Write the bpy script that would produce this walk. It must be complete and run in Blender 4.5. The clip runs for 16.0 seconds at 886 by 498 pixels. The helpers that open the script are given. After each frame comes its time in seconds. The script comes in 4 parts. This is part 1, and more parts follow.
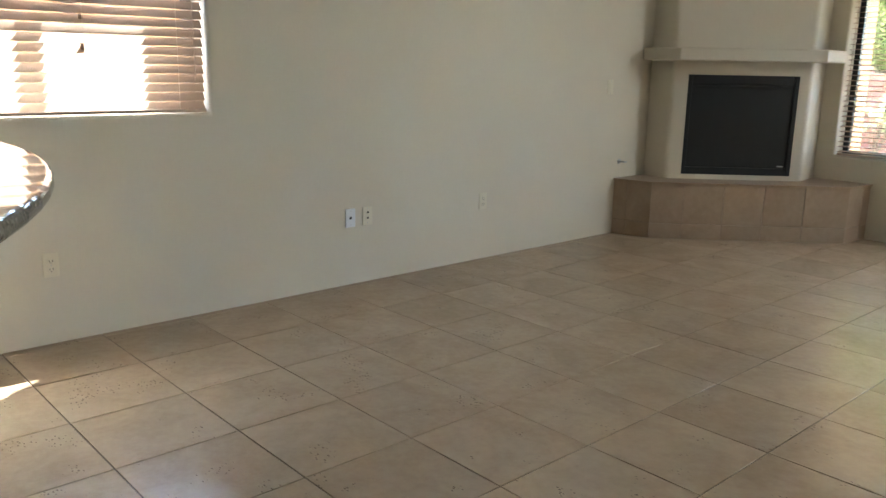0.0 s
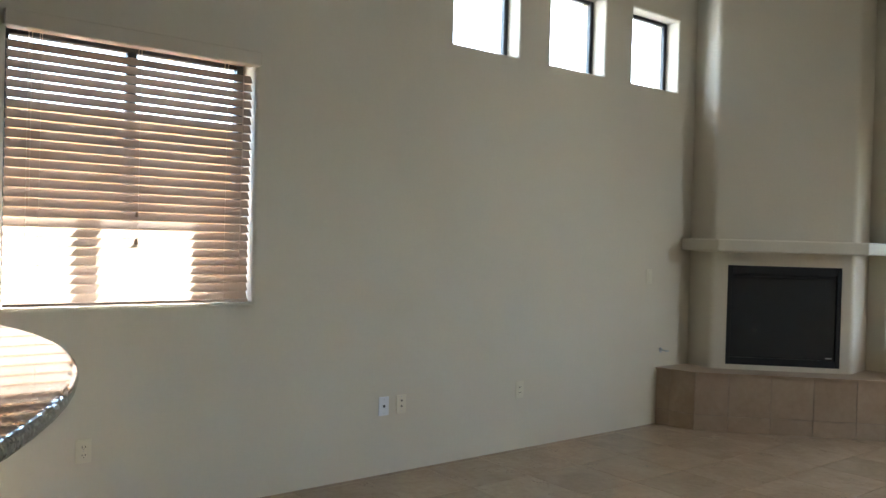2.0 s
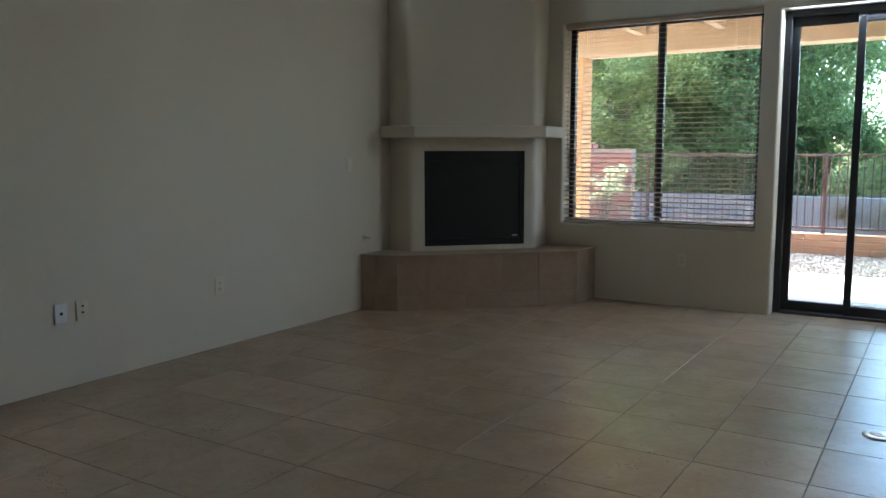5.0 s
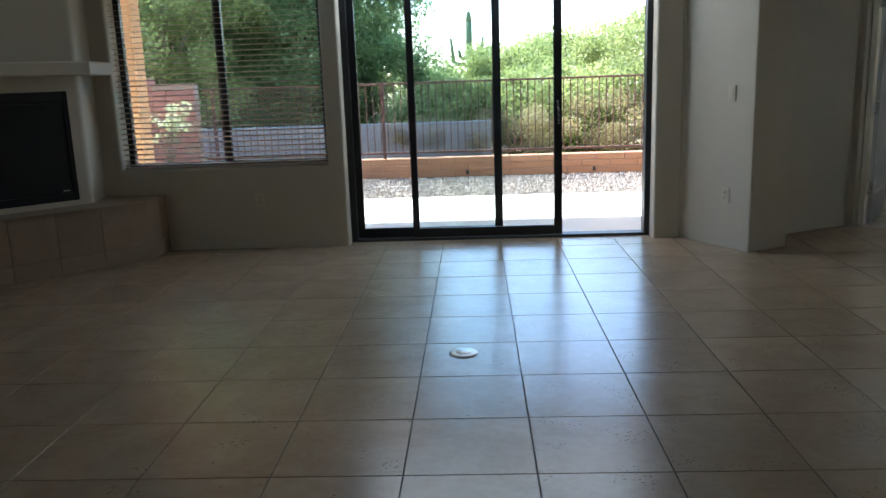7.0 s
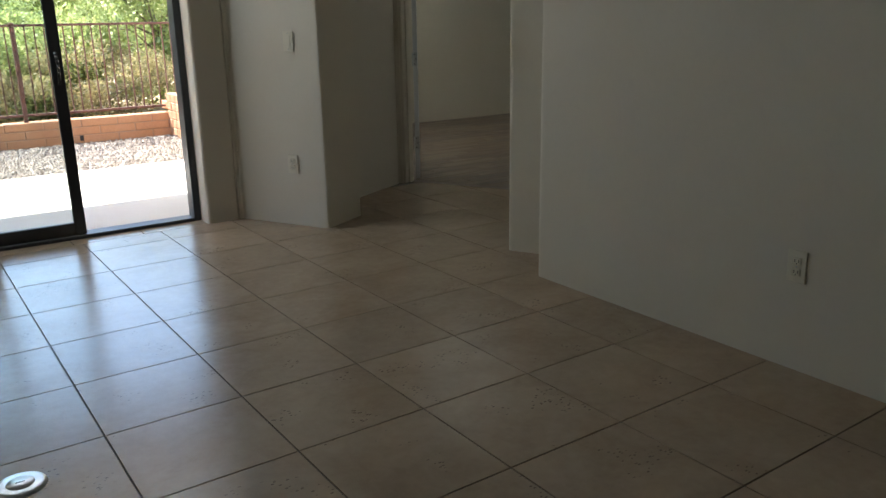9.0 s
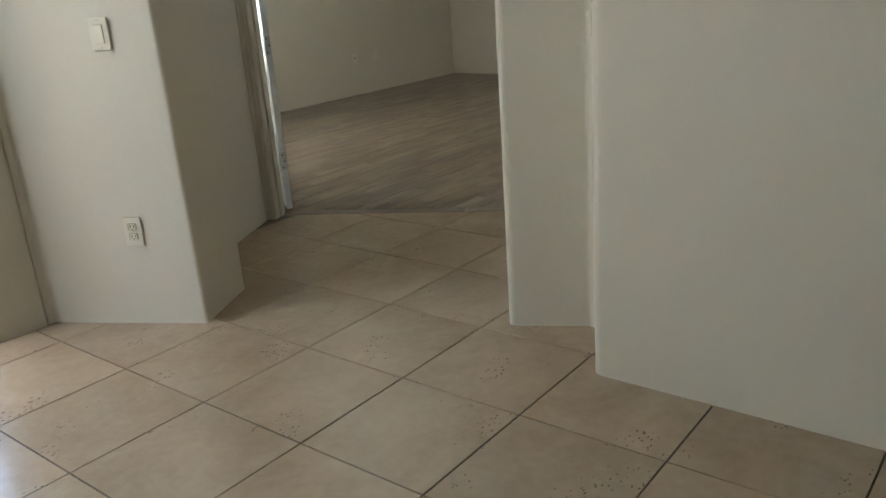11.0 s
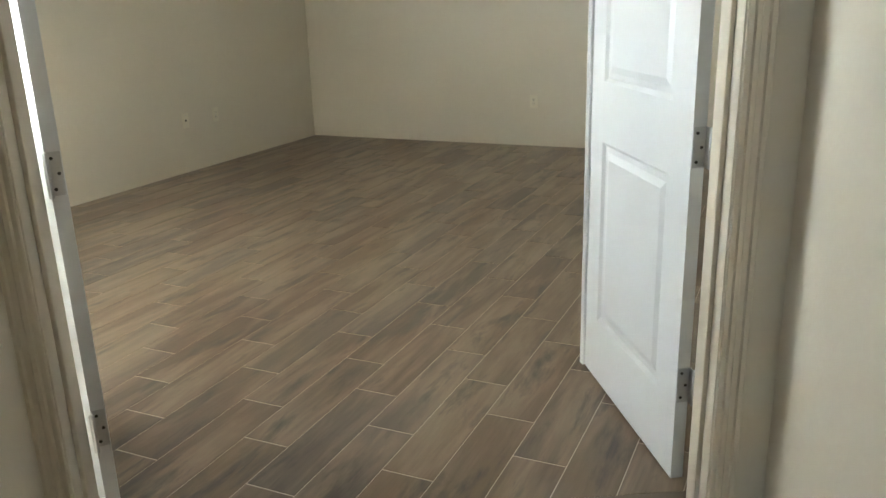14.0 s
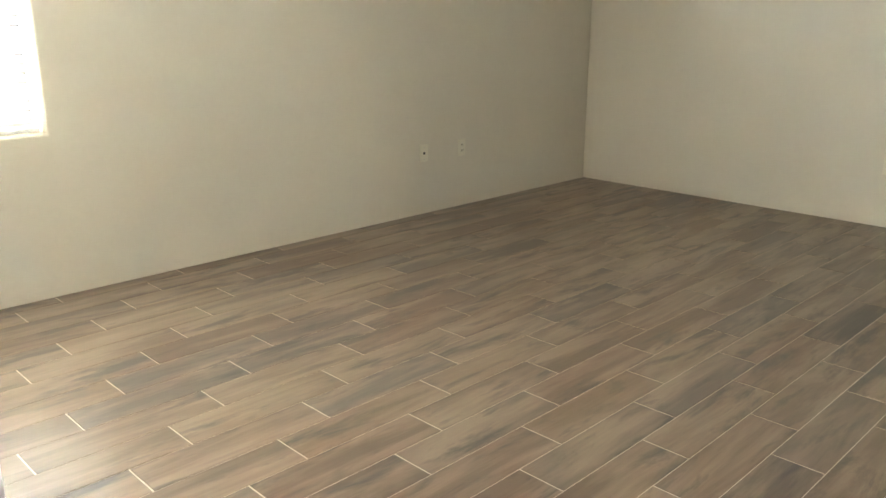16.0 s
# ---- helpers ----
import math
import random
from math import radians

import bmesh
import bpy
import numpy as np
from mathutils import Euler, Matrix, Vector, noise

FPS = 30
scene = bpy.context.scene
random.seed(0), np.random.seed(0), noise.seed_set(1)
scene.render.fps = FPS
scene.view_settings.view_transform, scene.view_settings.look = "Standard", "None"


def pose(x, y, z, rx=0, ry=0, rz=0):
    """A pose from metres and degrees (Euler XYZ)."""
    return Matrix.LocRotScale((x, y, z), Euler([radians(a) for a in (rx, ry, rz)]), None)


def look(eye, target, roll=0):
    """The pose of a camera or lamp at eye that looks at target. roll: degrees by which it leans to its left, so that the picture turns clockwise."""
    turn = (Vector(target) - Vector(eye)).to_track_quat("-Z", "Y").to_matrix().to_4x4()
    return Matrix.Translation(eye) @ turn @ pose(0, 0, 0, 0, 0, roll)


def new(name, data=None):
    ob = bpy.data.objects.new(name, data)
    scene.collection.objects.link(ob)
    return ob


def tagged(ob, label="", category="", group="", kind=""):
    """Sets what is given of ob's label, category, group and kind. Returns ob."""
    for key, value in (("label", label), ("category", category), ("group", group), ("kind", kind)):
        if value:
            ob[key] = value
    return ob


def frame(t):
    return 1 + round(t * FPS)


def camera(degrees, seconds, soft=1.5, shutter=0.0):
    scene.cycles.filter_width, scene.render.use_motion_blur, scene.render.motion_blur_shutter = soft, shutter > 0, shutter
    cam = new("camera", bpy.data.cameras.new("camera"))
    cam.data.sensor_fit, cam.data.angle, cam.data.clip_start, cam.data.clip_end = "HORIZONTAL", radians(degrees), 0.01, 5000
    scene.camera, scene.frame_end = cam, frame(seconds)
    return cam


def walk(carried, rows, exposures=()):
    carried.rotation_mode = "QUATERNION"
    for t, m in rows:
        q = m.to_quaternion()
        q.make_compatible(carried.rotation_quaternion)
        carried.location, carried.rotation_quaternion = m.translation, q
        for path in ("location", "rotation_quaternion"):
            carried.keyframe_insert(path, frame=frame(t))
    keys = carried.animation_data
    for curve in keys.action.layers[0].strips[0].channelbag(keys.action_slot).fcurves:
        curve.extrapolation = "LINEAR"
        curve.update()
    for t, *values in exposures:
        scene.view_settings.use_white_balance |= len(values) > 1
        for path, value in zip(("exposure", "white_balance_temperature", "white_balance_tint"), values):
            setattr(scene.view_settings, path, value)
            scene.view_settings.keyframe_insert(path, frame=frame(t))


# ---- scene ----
cam = camera(57.8, 16.0)
PATH = [
    (0, (0.731, -3.148, 1.35), (-0.716, -1.84, 0.905), 1.1),
    (0.5, (0.824, -3.069, 1.438), (-0.761, -1.895, 1.104), 2.0),
    (1, (0.814, -3.07, 1.47), (-0.798, -1.898, 1.302), 2.1),
    (1.5, (0.83, -3.072, 1.466), (-0.795, -1.907, 1.428), 1.7),
    (2, (0.837, -3.079, 1.458), (-0.74, -1.85, 1.436), 1.6),
    (2.5, (0.861, -3.052, 1.453), (-0.622, -1.711, 1.422), 1.4),
    (3, (0.852, -3.042, 1.451), (-0.543, -1.609, 1.394), 0.9),
    (3.5, (0.831, -3.001, 1.403), (-0.463, -1.478, 1.318), 0.7),
    (3.7, (0.827, -2.977, 1.384), (-0.435, -1.429, 1.286), 0.5),
    (5.8, (0.914, -2.825, 1.298), (-0.034, -1.097, 0.959), -0.8),
    (6, (0.925, -2.804, 1.305), (0.01, -1.062, 0.947), -1.1),
    (6.5, (0.875, -2.698, 1.311), (0.255, -0.835, 0.928), -1.7),
    (6.7, (0.831, -2.619, 1.32), (0.413, -0.703, 0.931), -1.8),
    (6.8, (0.79, -2.569, 1.321), (0.487, -0.632, 0.928), -1.9),
    (7, (0.735, -2.515, 1.33), (0.649, -0.561, 0.91), -2.0),
    (7.1, (0.71, -2.435, 1.328), (0.718, -0.484, 0.887), -1.8),
    (7.5, (0.694, -2.22, 1.269), (1.044, -0.309, 0.794), -1.2),
    (8, (0.632, -1.879, 1.271), (1.237, -0.04, 0.77), -1.2),
    (8.5, (0.497, -1.53, 1.277), (1.398, 0.173, 0.74), -0.8),
    (9, (0.499, -1.136, 1.27), (1.597, 0.44, 0.714), -1.0),
    (9.2, (0.529, -0.937, 1.279), (1.648, 0.627, 0.729), -1.8),
    (11.3, (1.153, 0.906, 1.259), (2.657, 2.062, 0.624), -3.8),
    (11.5, (1.266, 1.072, 1.275), (2.787, 2.219, 0.666), -3.6),
    (12, (1.507, 1.502, 1.283), (3.112, 2.546, 0.702), -3.4),
    (12.5, (1.803, 1.849, 1.272), (3.475, 2.767, 0.67), -3.1),
    (13, (2.123, 2.177, 1.28), (3.846, 3.01, 0.697), -2.7),
    (13.5, (2.384, 2.491, 1.303), (4.132, 3.26, 0.709), -2.4),
    (14, (2.74, 2.695, 1.314), (4.474, 3.492, 0.716), -1.7),
    (14.5, (3.111, 2.905, 1.302), (4.857, 3.679, 0.708), -1.5),
    (15, (3.478, 3.057, 1.3), (5.238, 3.817, 0.731), -0.3),
    (15.5, (3.834, 3.194, 1.302), (5.413, 4.292, 0.753), 1.1),
    (16, (4.107, 3.368, 1.312), (5.461, 4.731, 0.755), 0.1),
]
EXPOSURES = [(0.0, 4.85, 6300, 9), (1.0, 4.85, 6300, 9), (1.5, 4.6, 6200, 9), (3.7, 4.35, 5500, 7), (5.8, 3.0, 5700, 7), (7.0, 2.78, 5700, 6), (9.2, 2.82, 6300, 7), (11.3, 4.3, 6300, 6), (12.5, 4.85, 6100, 6), (13.5, 4.65, 6300, 6), (14.5, 4.7, 6700, 8), (15.0, 4.7, 6700, 9), (16.0, 5.1, 6600, 9)]
walk(cam, [(t, look(eye, target, roll)) for t, eye, target, roll in PATH], EXPOSURES)

# ---------------------------------------------------------------- world and sun
SUN_DIR = Vector((-0.33, 0.50, 0.80)).normalized()          # towards the sun
world = bpy.data.worlds.new("world")
scene.world = world
world.use_nodes = True
wn = world.node_tree.nodes
sky = wn.new("ShaderNodeTexSky")
sky.sky_type = "NISHITA"
sky.sun_disc = False
sky.sun_elevation = math.asin(SUN_DIR.z)
sky.sun_rotation = math.atan2(SUN_DIR.x, SUN_DIR.y)
sky.dust_density = 0.8
wn["Background"].inputs["Strength"].default_value = 0.145
world.node_tree.links.new(sky.outputs[0], wn["Background"].inputs["Color"])
sun = new("sun", bpy.data.lights.new("sun", "SUN"))
sun.data.energy = 3.7
sun.data.angle = radians(0.5)
sun.data.color = (1.0, 0.95, 0.86)
sun.matrix_world = look((20 * SUN_DIR.x, 20 * SUN_DIR.y, 20 * SUN_DIR.z), (0, 0, 0))


def window_lamp(name, m, w, h, watts):
    """Sky light standing in a window's opening; it shines along its own -z."""
    d = bpy.data.lights.new(name, "AREA")
    d.shape, d.size, d.size_y, d.energy, d.color = "RECTANGLE", w, h, watts, (0.84, 0.92, 1.0)
    ob = new(name, d)
    ob.matrix_world = m


# at the head of the patio door, in the three clerestories and in the bedroom window
window_lamp("patio_door_skylight", look((0.92, 4.00, 2.36), (0.92, 2.2, 0.3)), 2.3, 0.16, 3.5)
for yc in (0.457, 1.342, 2.25):
    window_lamp("clerestory_skylight", look((-3.52, yc, 3.03), (0.0, yc, 2.6)), 0.52, 0.54, 0.3)
window_lamp("bedroom_skylight", look((4.71, 7.46, 1.52), (4.9, 5.0, 1.2)), 1.34, 1.38, 14.5)

# ---------------------------------------------------------------- materials
def nodes_of(name):
    m = bpy.data.materials.new(name)
    m.use_nodes = True
    nt = m.node_tree
    return m, nt.nodes, nt.links, nt.nodes["Principled BSDF"]


def ramp(N, L, src, c0, c1, p0=0.3, p1=0.7):
    r = N.new("ShaderNodeValToRGB")
    r.color_ramp.elements[0].position, r.color_ramp.elements[1].position = p0, p1
    r.color_ramp.elements[0].color, r.color_ramp.elements[1].color = (*c0, 1), (*c1, 1)
    L.new(src, r.inputs[0])
    return r.outputs[0]


def tex(N, L, vec, scale, detail=4.0, rough=0.55, dist=0.0):
    n = N.new("ShaderNodeTexNoise")
    n.inputs["Scale"].default_value, n.inputs["Detail"].default_value = scale, detail
    n.inputs["Roughness"].default_value, n.inputs["Distortion"].default_value = rough, dist
    if vec is not None:
        L.new(vec, n.inputs["Vector"])
    return n.outputs[0]


def mixc(N, L, fac, a, b, mode="MIX"):
    m = N.new("ShaderNodeMix")
    m.data_type, m.blend_type = "RGBA", mode
    for sock, v in ((m.inputs[0], fac), (m.inputs[6], a), (m.inputs[7], b)):
        if isinstance(v, (int, float)):
            sock.default_value = v
        elif isinstance(v, tuple):
            sock.default_value = (*v, 1)
        else:
            L.new(v, sock)
    return m.outputs[2]


def bump(N, L, B, height, strength=0.2, dist=0.01):
    b = N.new("ShaderNodeBump")
    b.inputs["Strength"].default_value, b.inputs["Distance"].default_value = strength, dist
    L.new(height, b.inputs["Height"])
    L.new(b.outputs[0], B.inputs["Normal"])


def position(N):
    return N.new("ShaderNodeNewGeometry").outputs["Position"]


def mapped(N, L, vec, scale, rnd=None):
    m = N.new("ShaderNodeMapping")
    m.inputs["Scale"].default_value = scale
    L.new(vec, m.inputs["Vector"])
    if rnd is not None:
        v = N.new("ShaderNodeVectorMath")
        v.operation = "MULTIPLY_ADD"
        L.new(rnd, v.inputs[0])
        v.inputs[1].default_value = (37.0, 53.0, 19.0)
        L.new(m.outputs[0], v.inputs[2])
        return v.outputs[0]
    return m.outputs[0]


def varied(name, c0, c1, rough=0.6, scale=3.0, fine=60.0, bumps=0.15, dist=0.003, metal=0.0):
    m, N, L, B = nodes_of(name)
    P = position(N)
    big, small = tex(N, L, P, scale), tex(N, L, P, fine, 5.0)
    col = mixc(N, L, 0.35, ramp(N, L, big, c0, c1), ramp(N, L, small, c0, c1))
    L.new(col, B.inputs["Base Color"])
    B.inputs["Roughness"].default_value, B.inputs["Metallic"].default_value = rough, metal
    if bumps:
        bump(N, L, B, small, bumps, dist)
    return m


WALL = varied("wall_paint", (0.61, 0.555, 0.455), (0.645, 0.59, 0.485), 0.75, 1.3, 45.0, 0.25, 0.004)
CEIL = varied("ceiling_paint", (0.74, 0.71, 0.64), (0.77, 0.74, 0.67), 0.8, 1.0, 60.0, 0.3, 0.004)
WHITE = varied("white_door_paint", (0.65, 0.66, 0.67), (0.69, 0.70, 0.71), 0.40, 2.0, 90.0, 0.04, 0.001)
TRIM = varied("trim_paint", (0.60, 0.54, 0.44), (0.64, 0.58, 0.48), 0.5, 2.0, 80.0, 0.05, 0.001)
PLATE = varied("ivory_plastic", (0.66, 0.61, 0.48), (0.69, 0.64, 0.51), 0.4, 10.0, 200.0, 0.0)
PLATE_W = varied("white_plastic", (0.72, 0.735, 0.77), (0.74, 0.755, 0.79), 0.4, 10.0, 200.0, 0.0)
DARK = varied("dark_slot", (0.02, 0.02, 0.02), (0.03, 0.03, 0.03), 0.6, 10.0, 100.0, 0.0)
BRONZE = varied("bronze_frame", (0.034, 0.035, 0.038), (0.046, 0.047, 0.05), 0.45, 6.0, 150.0, 0.05, 0.001, 0.3)
STEEL = varied("brushed_steel", (0.45, 0.46, 0.47), (0.58, 0.59, 0.60), 0.35, 20.0, 300.0, 0.05, 0.0005, 1.0)
BLIND = varied("wood_blind", (0.42, 0.31, 0.23), (0.50, 0.375, 0.28), 0.5, 4.0, 60.0, 0.05, 0.001)
BLIND_W = varied("white_blind", (0.74, 0.73, 0.70), (0.78, 0.77, 0.74), 0.5, 4.0, 60.0, 0.03, 0.001)
CORD = varied("blind_cord", (0.55, 0.45, 0.34), (0.60, 0.50, 0.38), 0.8, 10.0, 200.0, 0.0)
TASSEL = varied("tassel_wood", (0.20, 0.13, 0.08), (0.26, 0.17, 0.10), 0.5, 10.0, 200.0, 0.0)
FIREBOX = varied("firebox_black", (0.006, 0.008, 0.011), (0.010, 0.012, 0.015), 0.35, 5.0, 100.0, 0.05, 0.001)
STUCCO = varied("orange_stucco", (0.50, 0.27, 0.12), (0.58, 0.33, 0.16), 0.9, 1.5, 60.0, 0.5, 0.008)
CONCRETE = varied("patio_concrete", (0.54, 0.51, 0.47), (0.62, 0.59, 0.54), 0.85, 1.2, 70.0, 0.2, 0.003)
BLOCK = varied("slump_block", (0.40, 0.20, 0.11), (0.50, 0.27, 0.15), 0.9, 2.5, 40.0, 0.5, 0.01)
BLOCK_R = varied("red_block", (0.30, 0.13, 0.10), (0.38, 0.18, 0.13), 0.9, 2.5, 40.0, 0.5, 0.01)
GREYWALL = varied("grey_block", (0.20, 0.205, 0.20), (0.26, 0.265, 0.26), 0.9, 1.0, 30.0, 0.4, 0.01)
MORTAR = varied("mortar", (0.30, 0.20, 0.14), (0.36, 0.25, 0.18), 0.95, 3.0, 60.0, 0.3, 0.004)
RUST = varied("rusty_iron", (0.085, 0.036, 0.024), (0.13, 0.056, 0.038), 0.7, 8.0, 120.0, 0.2, 0.002)
WOODBEAM = varied("patio_beam", (0.46, 0.32, 0.20), (0.54, 0.39, 0.26), 0.7, 3.0, 40.0, 0.2, 0.003)
BARK = varied("bark", (0.10, 0.08, 0.05), (0.18, 0.14, 0.08), 0.9, 6.0, 40.0, 0.6, 0.01)
CACTUS = varied("saguaro_skin", (0.07, 0.11, 0.05), (0.11, 0.15, 0.07), 0.8, 4.0, 30.0, 0.5, 0.02)
CERAMIC = varied("pot_glaze", (0.32, 0.34, 0.38), (0.42, 0.43, 0.46), 0.4, 5.0, 60.0, 0.1, 0.002)
PALE = varied("pale_stone", (0.62, 0.59, 0.54), (0.70, 0.67, 0.62), 0.8, 4.0, 60.0, 0.2, 0.003)
GROUT = varied("grout", (0.09, 0.072, 0.055), (0.135, 0.108, 0.082), 0.9, 4.0, 90.0, 0.2, 0.001)
GROUT_B = varied("pale_grout", (0.56, 0.47, 0.38), (0.64, 0.55, 0.45), 0.9, 4.0, 90.0, 0.2, 0.001)
SUBSOIL = varied("desert_soil", (0.34, 0.25, 0.17), (0.44, 0.34, 0.24), 0.95, 0.4, 8.0, 0.5, 0.02)


def leaf_material(name, c0, c1):
    m, N, L, B = nodes_of(name)
    g = N.new("ShaderNodeNewGeometry")
    L.new(ramp(N, L, g.outputs["Random Per Island"], c0, c1, 0.0, 1.0), B.inputs["Base Color"])
    B.inputs["Roughness"].default_value = 0.55
    t = N.new("ShaderNodeBsdfTranslucent")
    L.new(ramp(N, L, g.outputs["Random Per Island"], c0, c1, 0.0, 1.0), t.inputs["Color"])
    mx = N.new("ShaderNodeMixShader")
    mx.inputs[0].default_value = 0.5
    L.new(B.outputs[0], mx.inputs[1])
    L.new(t.outputs[0], mx.inputs[2])
    L.new(mx.outputs[0], N["Material Output"].inputs["Surface"])
    return m


LEAF_D = leaf_material("dark_leaf", (0.125, 0.195, 0.07), (0.25, 0.34, 0.135))
LEAF_Y = leaf_material("yellow_green_leaf", (0.22, 0.27, 0.08), (0.38, 0.42, 0.16))
LEAF_P = leaf_material("pale_leaf", (0.30, 0.32, 0.16), (0.48, 0.50, 0.30))
SCRUB = leaf_material("dry_scrub", (0.22, 0.18, 0.08), (0.34, 0.30, 0.14))


def gravel_material():
    m, N, L, B = nodes_of("gravel")
    P = position(N)
    v = N.new("ShaderNodeTexVoronoi")
    v.inputs["Scale"].default_value = 40.0
    L.new(P, v.inputs["Vector"])
    c = ramp(N, L, v.outputs["Color"], (0.12, 0.095, 0.075), (0.36, 0.30, 0.25), 0.1, 0.9)
    L.new(mixc(N, L, ramp(N, L, tex(N, L, P, 1.5), (0, 0, 0), (1, 1, 1)), c, (0.29, 0.24, 0.20)), B.inputs["Base Color"])
    B.inputs["Roughness"].default_value = 0.9
    bump(N, L, B, v.outputs["Distance"], 0.9, 0.03)
    return m


GRAVEL = gravel_material()


def tile_material(name, c0, c1, dark, lo=0.21, hi=0.262, pits=True, island=False):
    m, N, L, B = nodes_of(name)
    P = position(N)
    r = N.new("ShaderNodeNewGeometry").outputs["Random Per Island"] if island else N.new("ShaderNodeObjectInfo").outputs["Random"]
    V = mapped(N, L, P, (1, 1, 1), r)
    cloud = tex(N, L, V, 3.2, 6.0, 0.6, 0.6)
    fine = tex(N, L, V, 26.0, 5.0, 0.6)
    c = ramp(N, L, cloud, c0, c1, 0.32, 0.68)
    c = mixc(N, L, 0.22, c, ramp(N, L, fine, dark, c1, 0.3, 0.7))
    tint = ramp(N, L, r, (0.93, 0.93, 0.93), (1.04, 1.03, 1.02), 0.0, 1.0)
    c = mixc(N, L, 1.0, c, tint, "MULTIPLY")
    rough = N.new("ShaderNodeMapRange")
    rough.inputs["To Min"].default_value, rough.inputs["To Max"].default_value = lo, hi
    L.new(cloud, rough.inputs["Value"])
    height = fine
    if pits:
        # small travertine pits gathered in patches
        vor = N.new("ShaderNodeTexVoronoi")
        vor.inputs["Scale"].default_value = 75.0
        vor.inputs["Randomness"].default_value = 1.0
        L.new(mapped(N, L, V, (0.55, 1.0, 1.0)), vor.inputs["Vector"])
        dot = ramp(N, L, vor.outputs["Distance"], (1, 1, 1), (0, 0, 0), 0.18, 0.27)
        patch = ramp(N, L, tex(N, L, V, 5.5, 2.0, 0.4), (0, 0, 0), (1, 1, 1), 0.61, 0.66)
        pit = mixc(N, L, 1.0, dot, patch, "MULTIPLY")
        c = mixc(N, L, pit, c, (0.17, 0.125, 0.09))
        height = mixc(N, L, pit, fine, (0.0, 0.0, 0.0))
    L.new(c, B.inputs["Base Color"])
    L.new(rough.outputs[0], B.inputs["Roughness"])
    bump(N, L, B, height, 0.16, 0.005)
    return m


TILE = tile_material("beige_floor_tile", (0.335, 0.248, 0.166), (0.44, 0.340, 0.238), (0.25, 0.178, 0.118))
TILE_S = tile_material("beige_floor_tile_rest", (0.335, 0.248, 0.166), (0.44, 0.340, 0.238), (0.25, 0.178, 0.118), island=True)
HEARTH = tile_material("hearth_tile", (0.34, 0.25, 0.175), (0.44, 0.34, 0.25), (0.26, 0.19, 0.135), 0.3, 0.5, pits=False)


def wood_material(name, island=False):
    m, N, L, B = nodes_of(name)
    P = position(N)
    r = N.new("ShaderNodeNewGeometry").outputs["Random Per Island"] if island else N.new("ShaderNodeObjectInfo").outputs["Random"]
    V = mapped(N, L, P, (1.0, 6.5, 1.0), r)
    broad = tex(N, L, V, 1.1, 4.0, 0.6, 0.35)
    grain = tex(N, L, mapped(N, L, P, (5.0, 90.0, 1.0), r), 1.0, 6.0, 0.65, 0.4)
    smoke = tex(N, L, mapped(N, L, P, (1.7, 7.5, 1.0), r), 1.2, 5.0, 0.65, 0.35)
    base = N.new("ShaderNodeValToRGB")
    e = base.color_ramp.elements
    e[0].position, e[0].color = 0.0, (0.070, 0.056, 0.045, 1)
    e[1].position, e[1].color = 1.0, (0.200, 0.146, 0.098, 1)
    for pos, col in ((0.2, (0.150, 0.096, 0.062)), (0.42, (0.112, 0.092, 0.075)), (0.62, (0.172, 0.118, 0.072)), (0.82, (0.120, 0.078, 0.052))):
        e.new(pos).color = (*col, 1)
    L.new(r, base.inputs[0])
    c = mixc(N, L, ramp(N, L, broad, (0, 0, 0), (0.9, 0.9, 0.9), 0.42, 0.62), base.outputs[0], (0.285, 0.214, 0.146))
    c = mixc(N, L, ramp(N, L, smoke, (0.9, 0.9, 0.9), (0, 0, 0), 0.34, 0.47), c, (0.060, 0.048, 0.042))
    c = mixc(N, L, 0.13, c, ramp(N, L, grain, (0.05, 0.038, 0.03), (0.25, 0.18, 0.13), 0.34, 0.66))
    L.new(c, B.inputs["Base Color"])
    B.inputs["Roughness"].default_value = 0.36
    bump(N, L, B, grain, 0.10, 0.002)
    return m


WOOD = wood_material("wood_look_plank")
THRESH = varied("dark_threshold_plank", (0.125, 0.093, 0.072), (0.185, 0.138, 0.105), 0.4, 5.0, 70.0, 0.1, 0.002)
WOOD_S = wood_material("wood_look_plank_rest", True)


def granite_material():
    m, N, L, B = nodes_of("speckled_granite")
    P = position(N)
    v = N.new("ShaderNodeTexVoronoi")
    v.inputs["Scale"].default_value = 140.0
    L.new(P, v.inputs["Vector"])
    c = ramp(N, L, v.outputs["Color"], (0.02, 0.02, 0.018), (0.30, 0.27, 0.21), 0.15, 0.9)
    c = mixc(N, L, ramp(N, L, tex(N, L, P, 35.0, 5.0), (0, 0, 0), (1, 1, 1), 0.42, 0.6), c, (0.16, 0.15, 0.12))
    L.new(c, B.inputs["Base Color"])
    B.inputs["Roughness"].default_value = 0.035
    return m


GRANITE = granite_material()


def glass_material(name, rough=0.0):
    m, N, L, B = nodes_of(name)
    B.inputs["Base Color"].default_value = (0.84, 0.90, 0.89, 1)
    B.inputs["Transmission Weight"].default_value = 1.0
    B.inputs["Roughness"].default_value = rough
    B.inputs["IOR"].default_value = 1.45
    return m


GLASS = glass_material("window_glass")
m_, N_, L_, B_ = nodes_of("frosted_amber_glass")
L_.new(ramp(N_, L_, tex(N_, L_, position(N_), 14.0), (0.78, 0.64, 0.40), (0.86, 0.73, 0.50)), B_.inputs["Base Color"])
B_.inputs["Roughness"].default_value = 0.3
B_.inputs["Transmission Weight"].default_value = 0.3
AMBER = m_


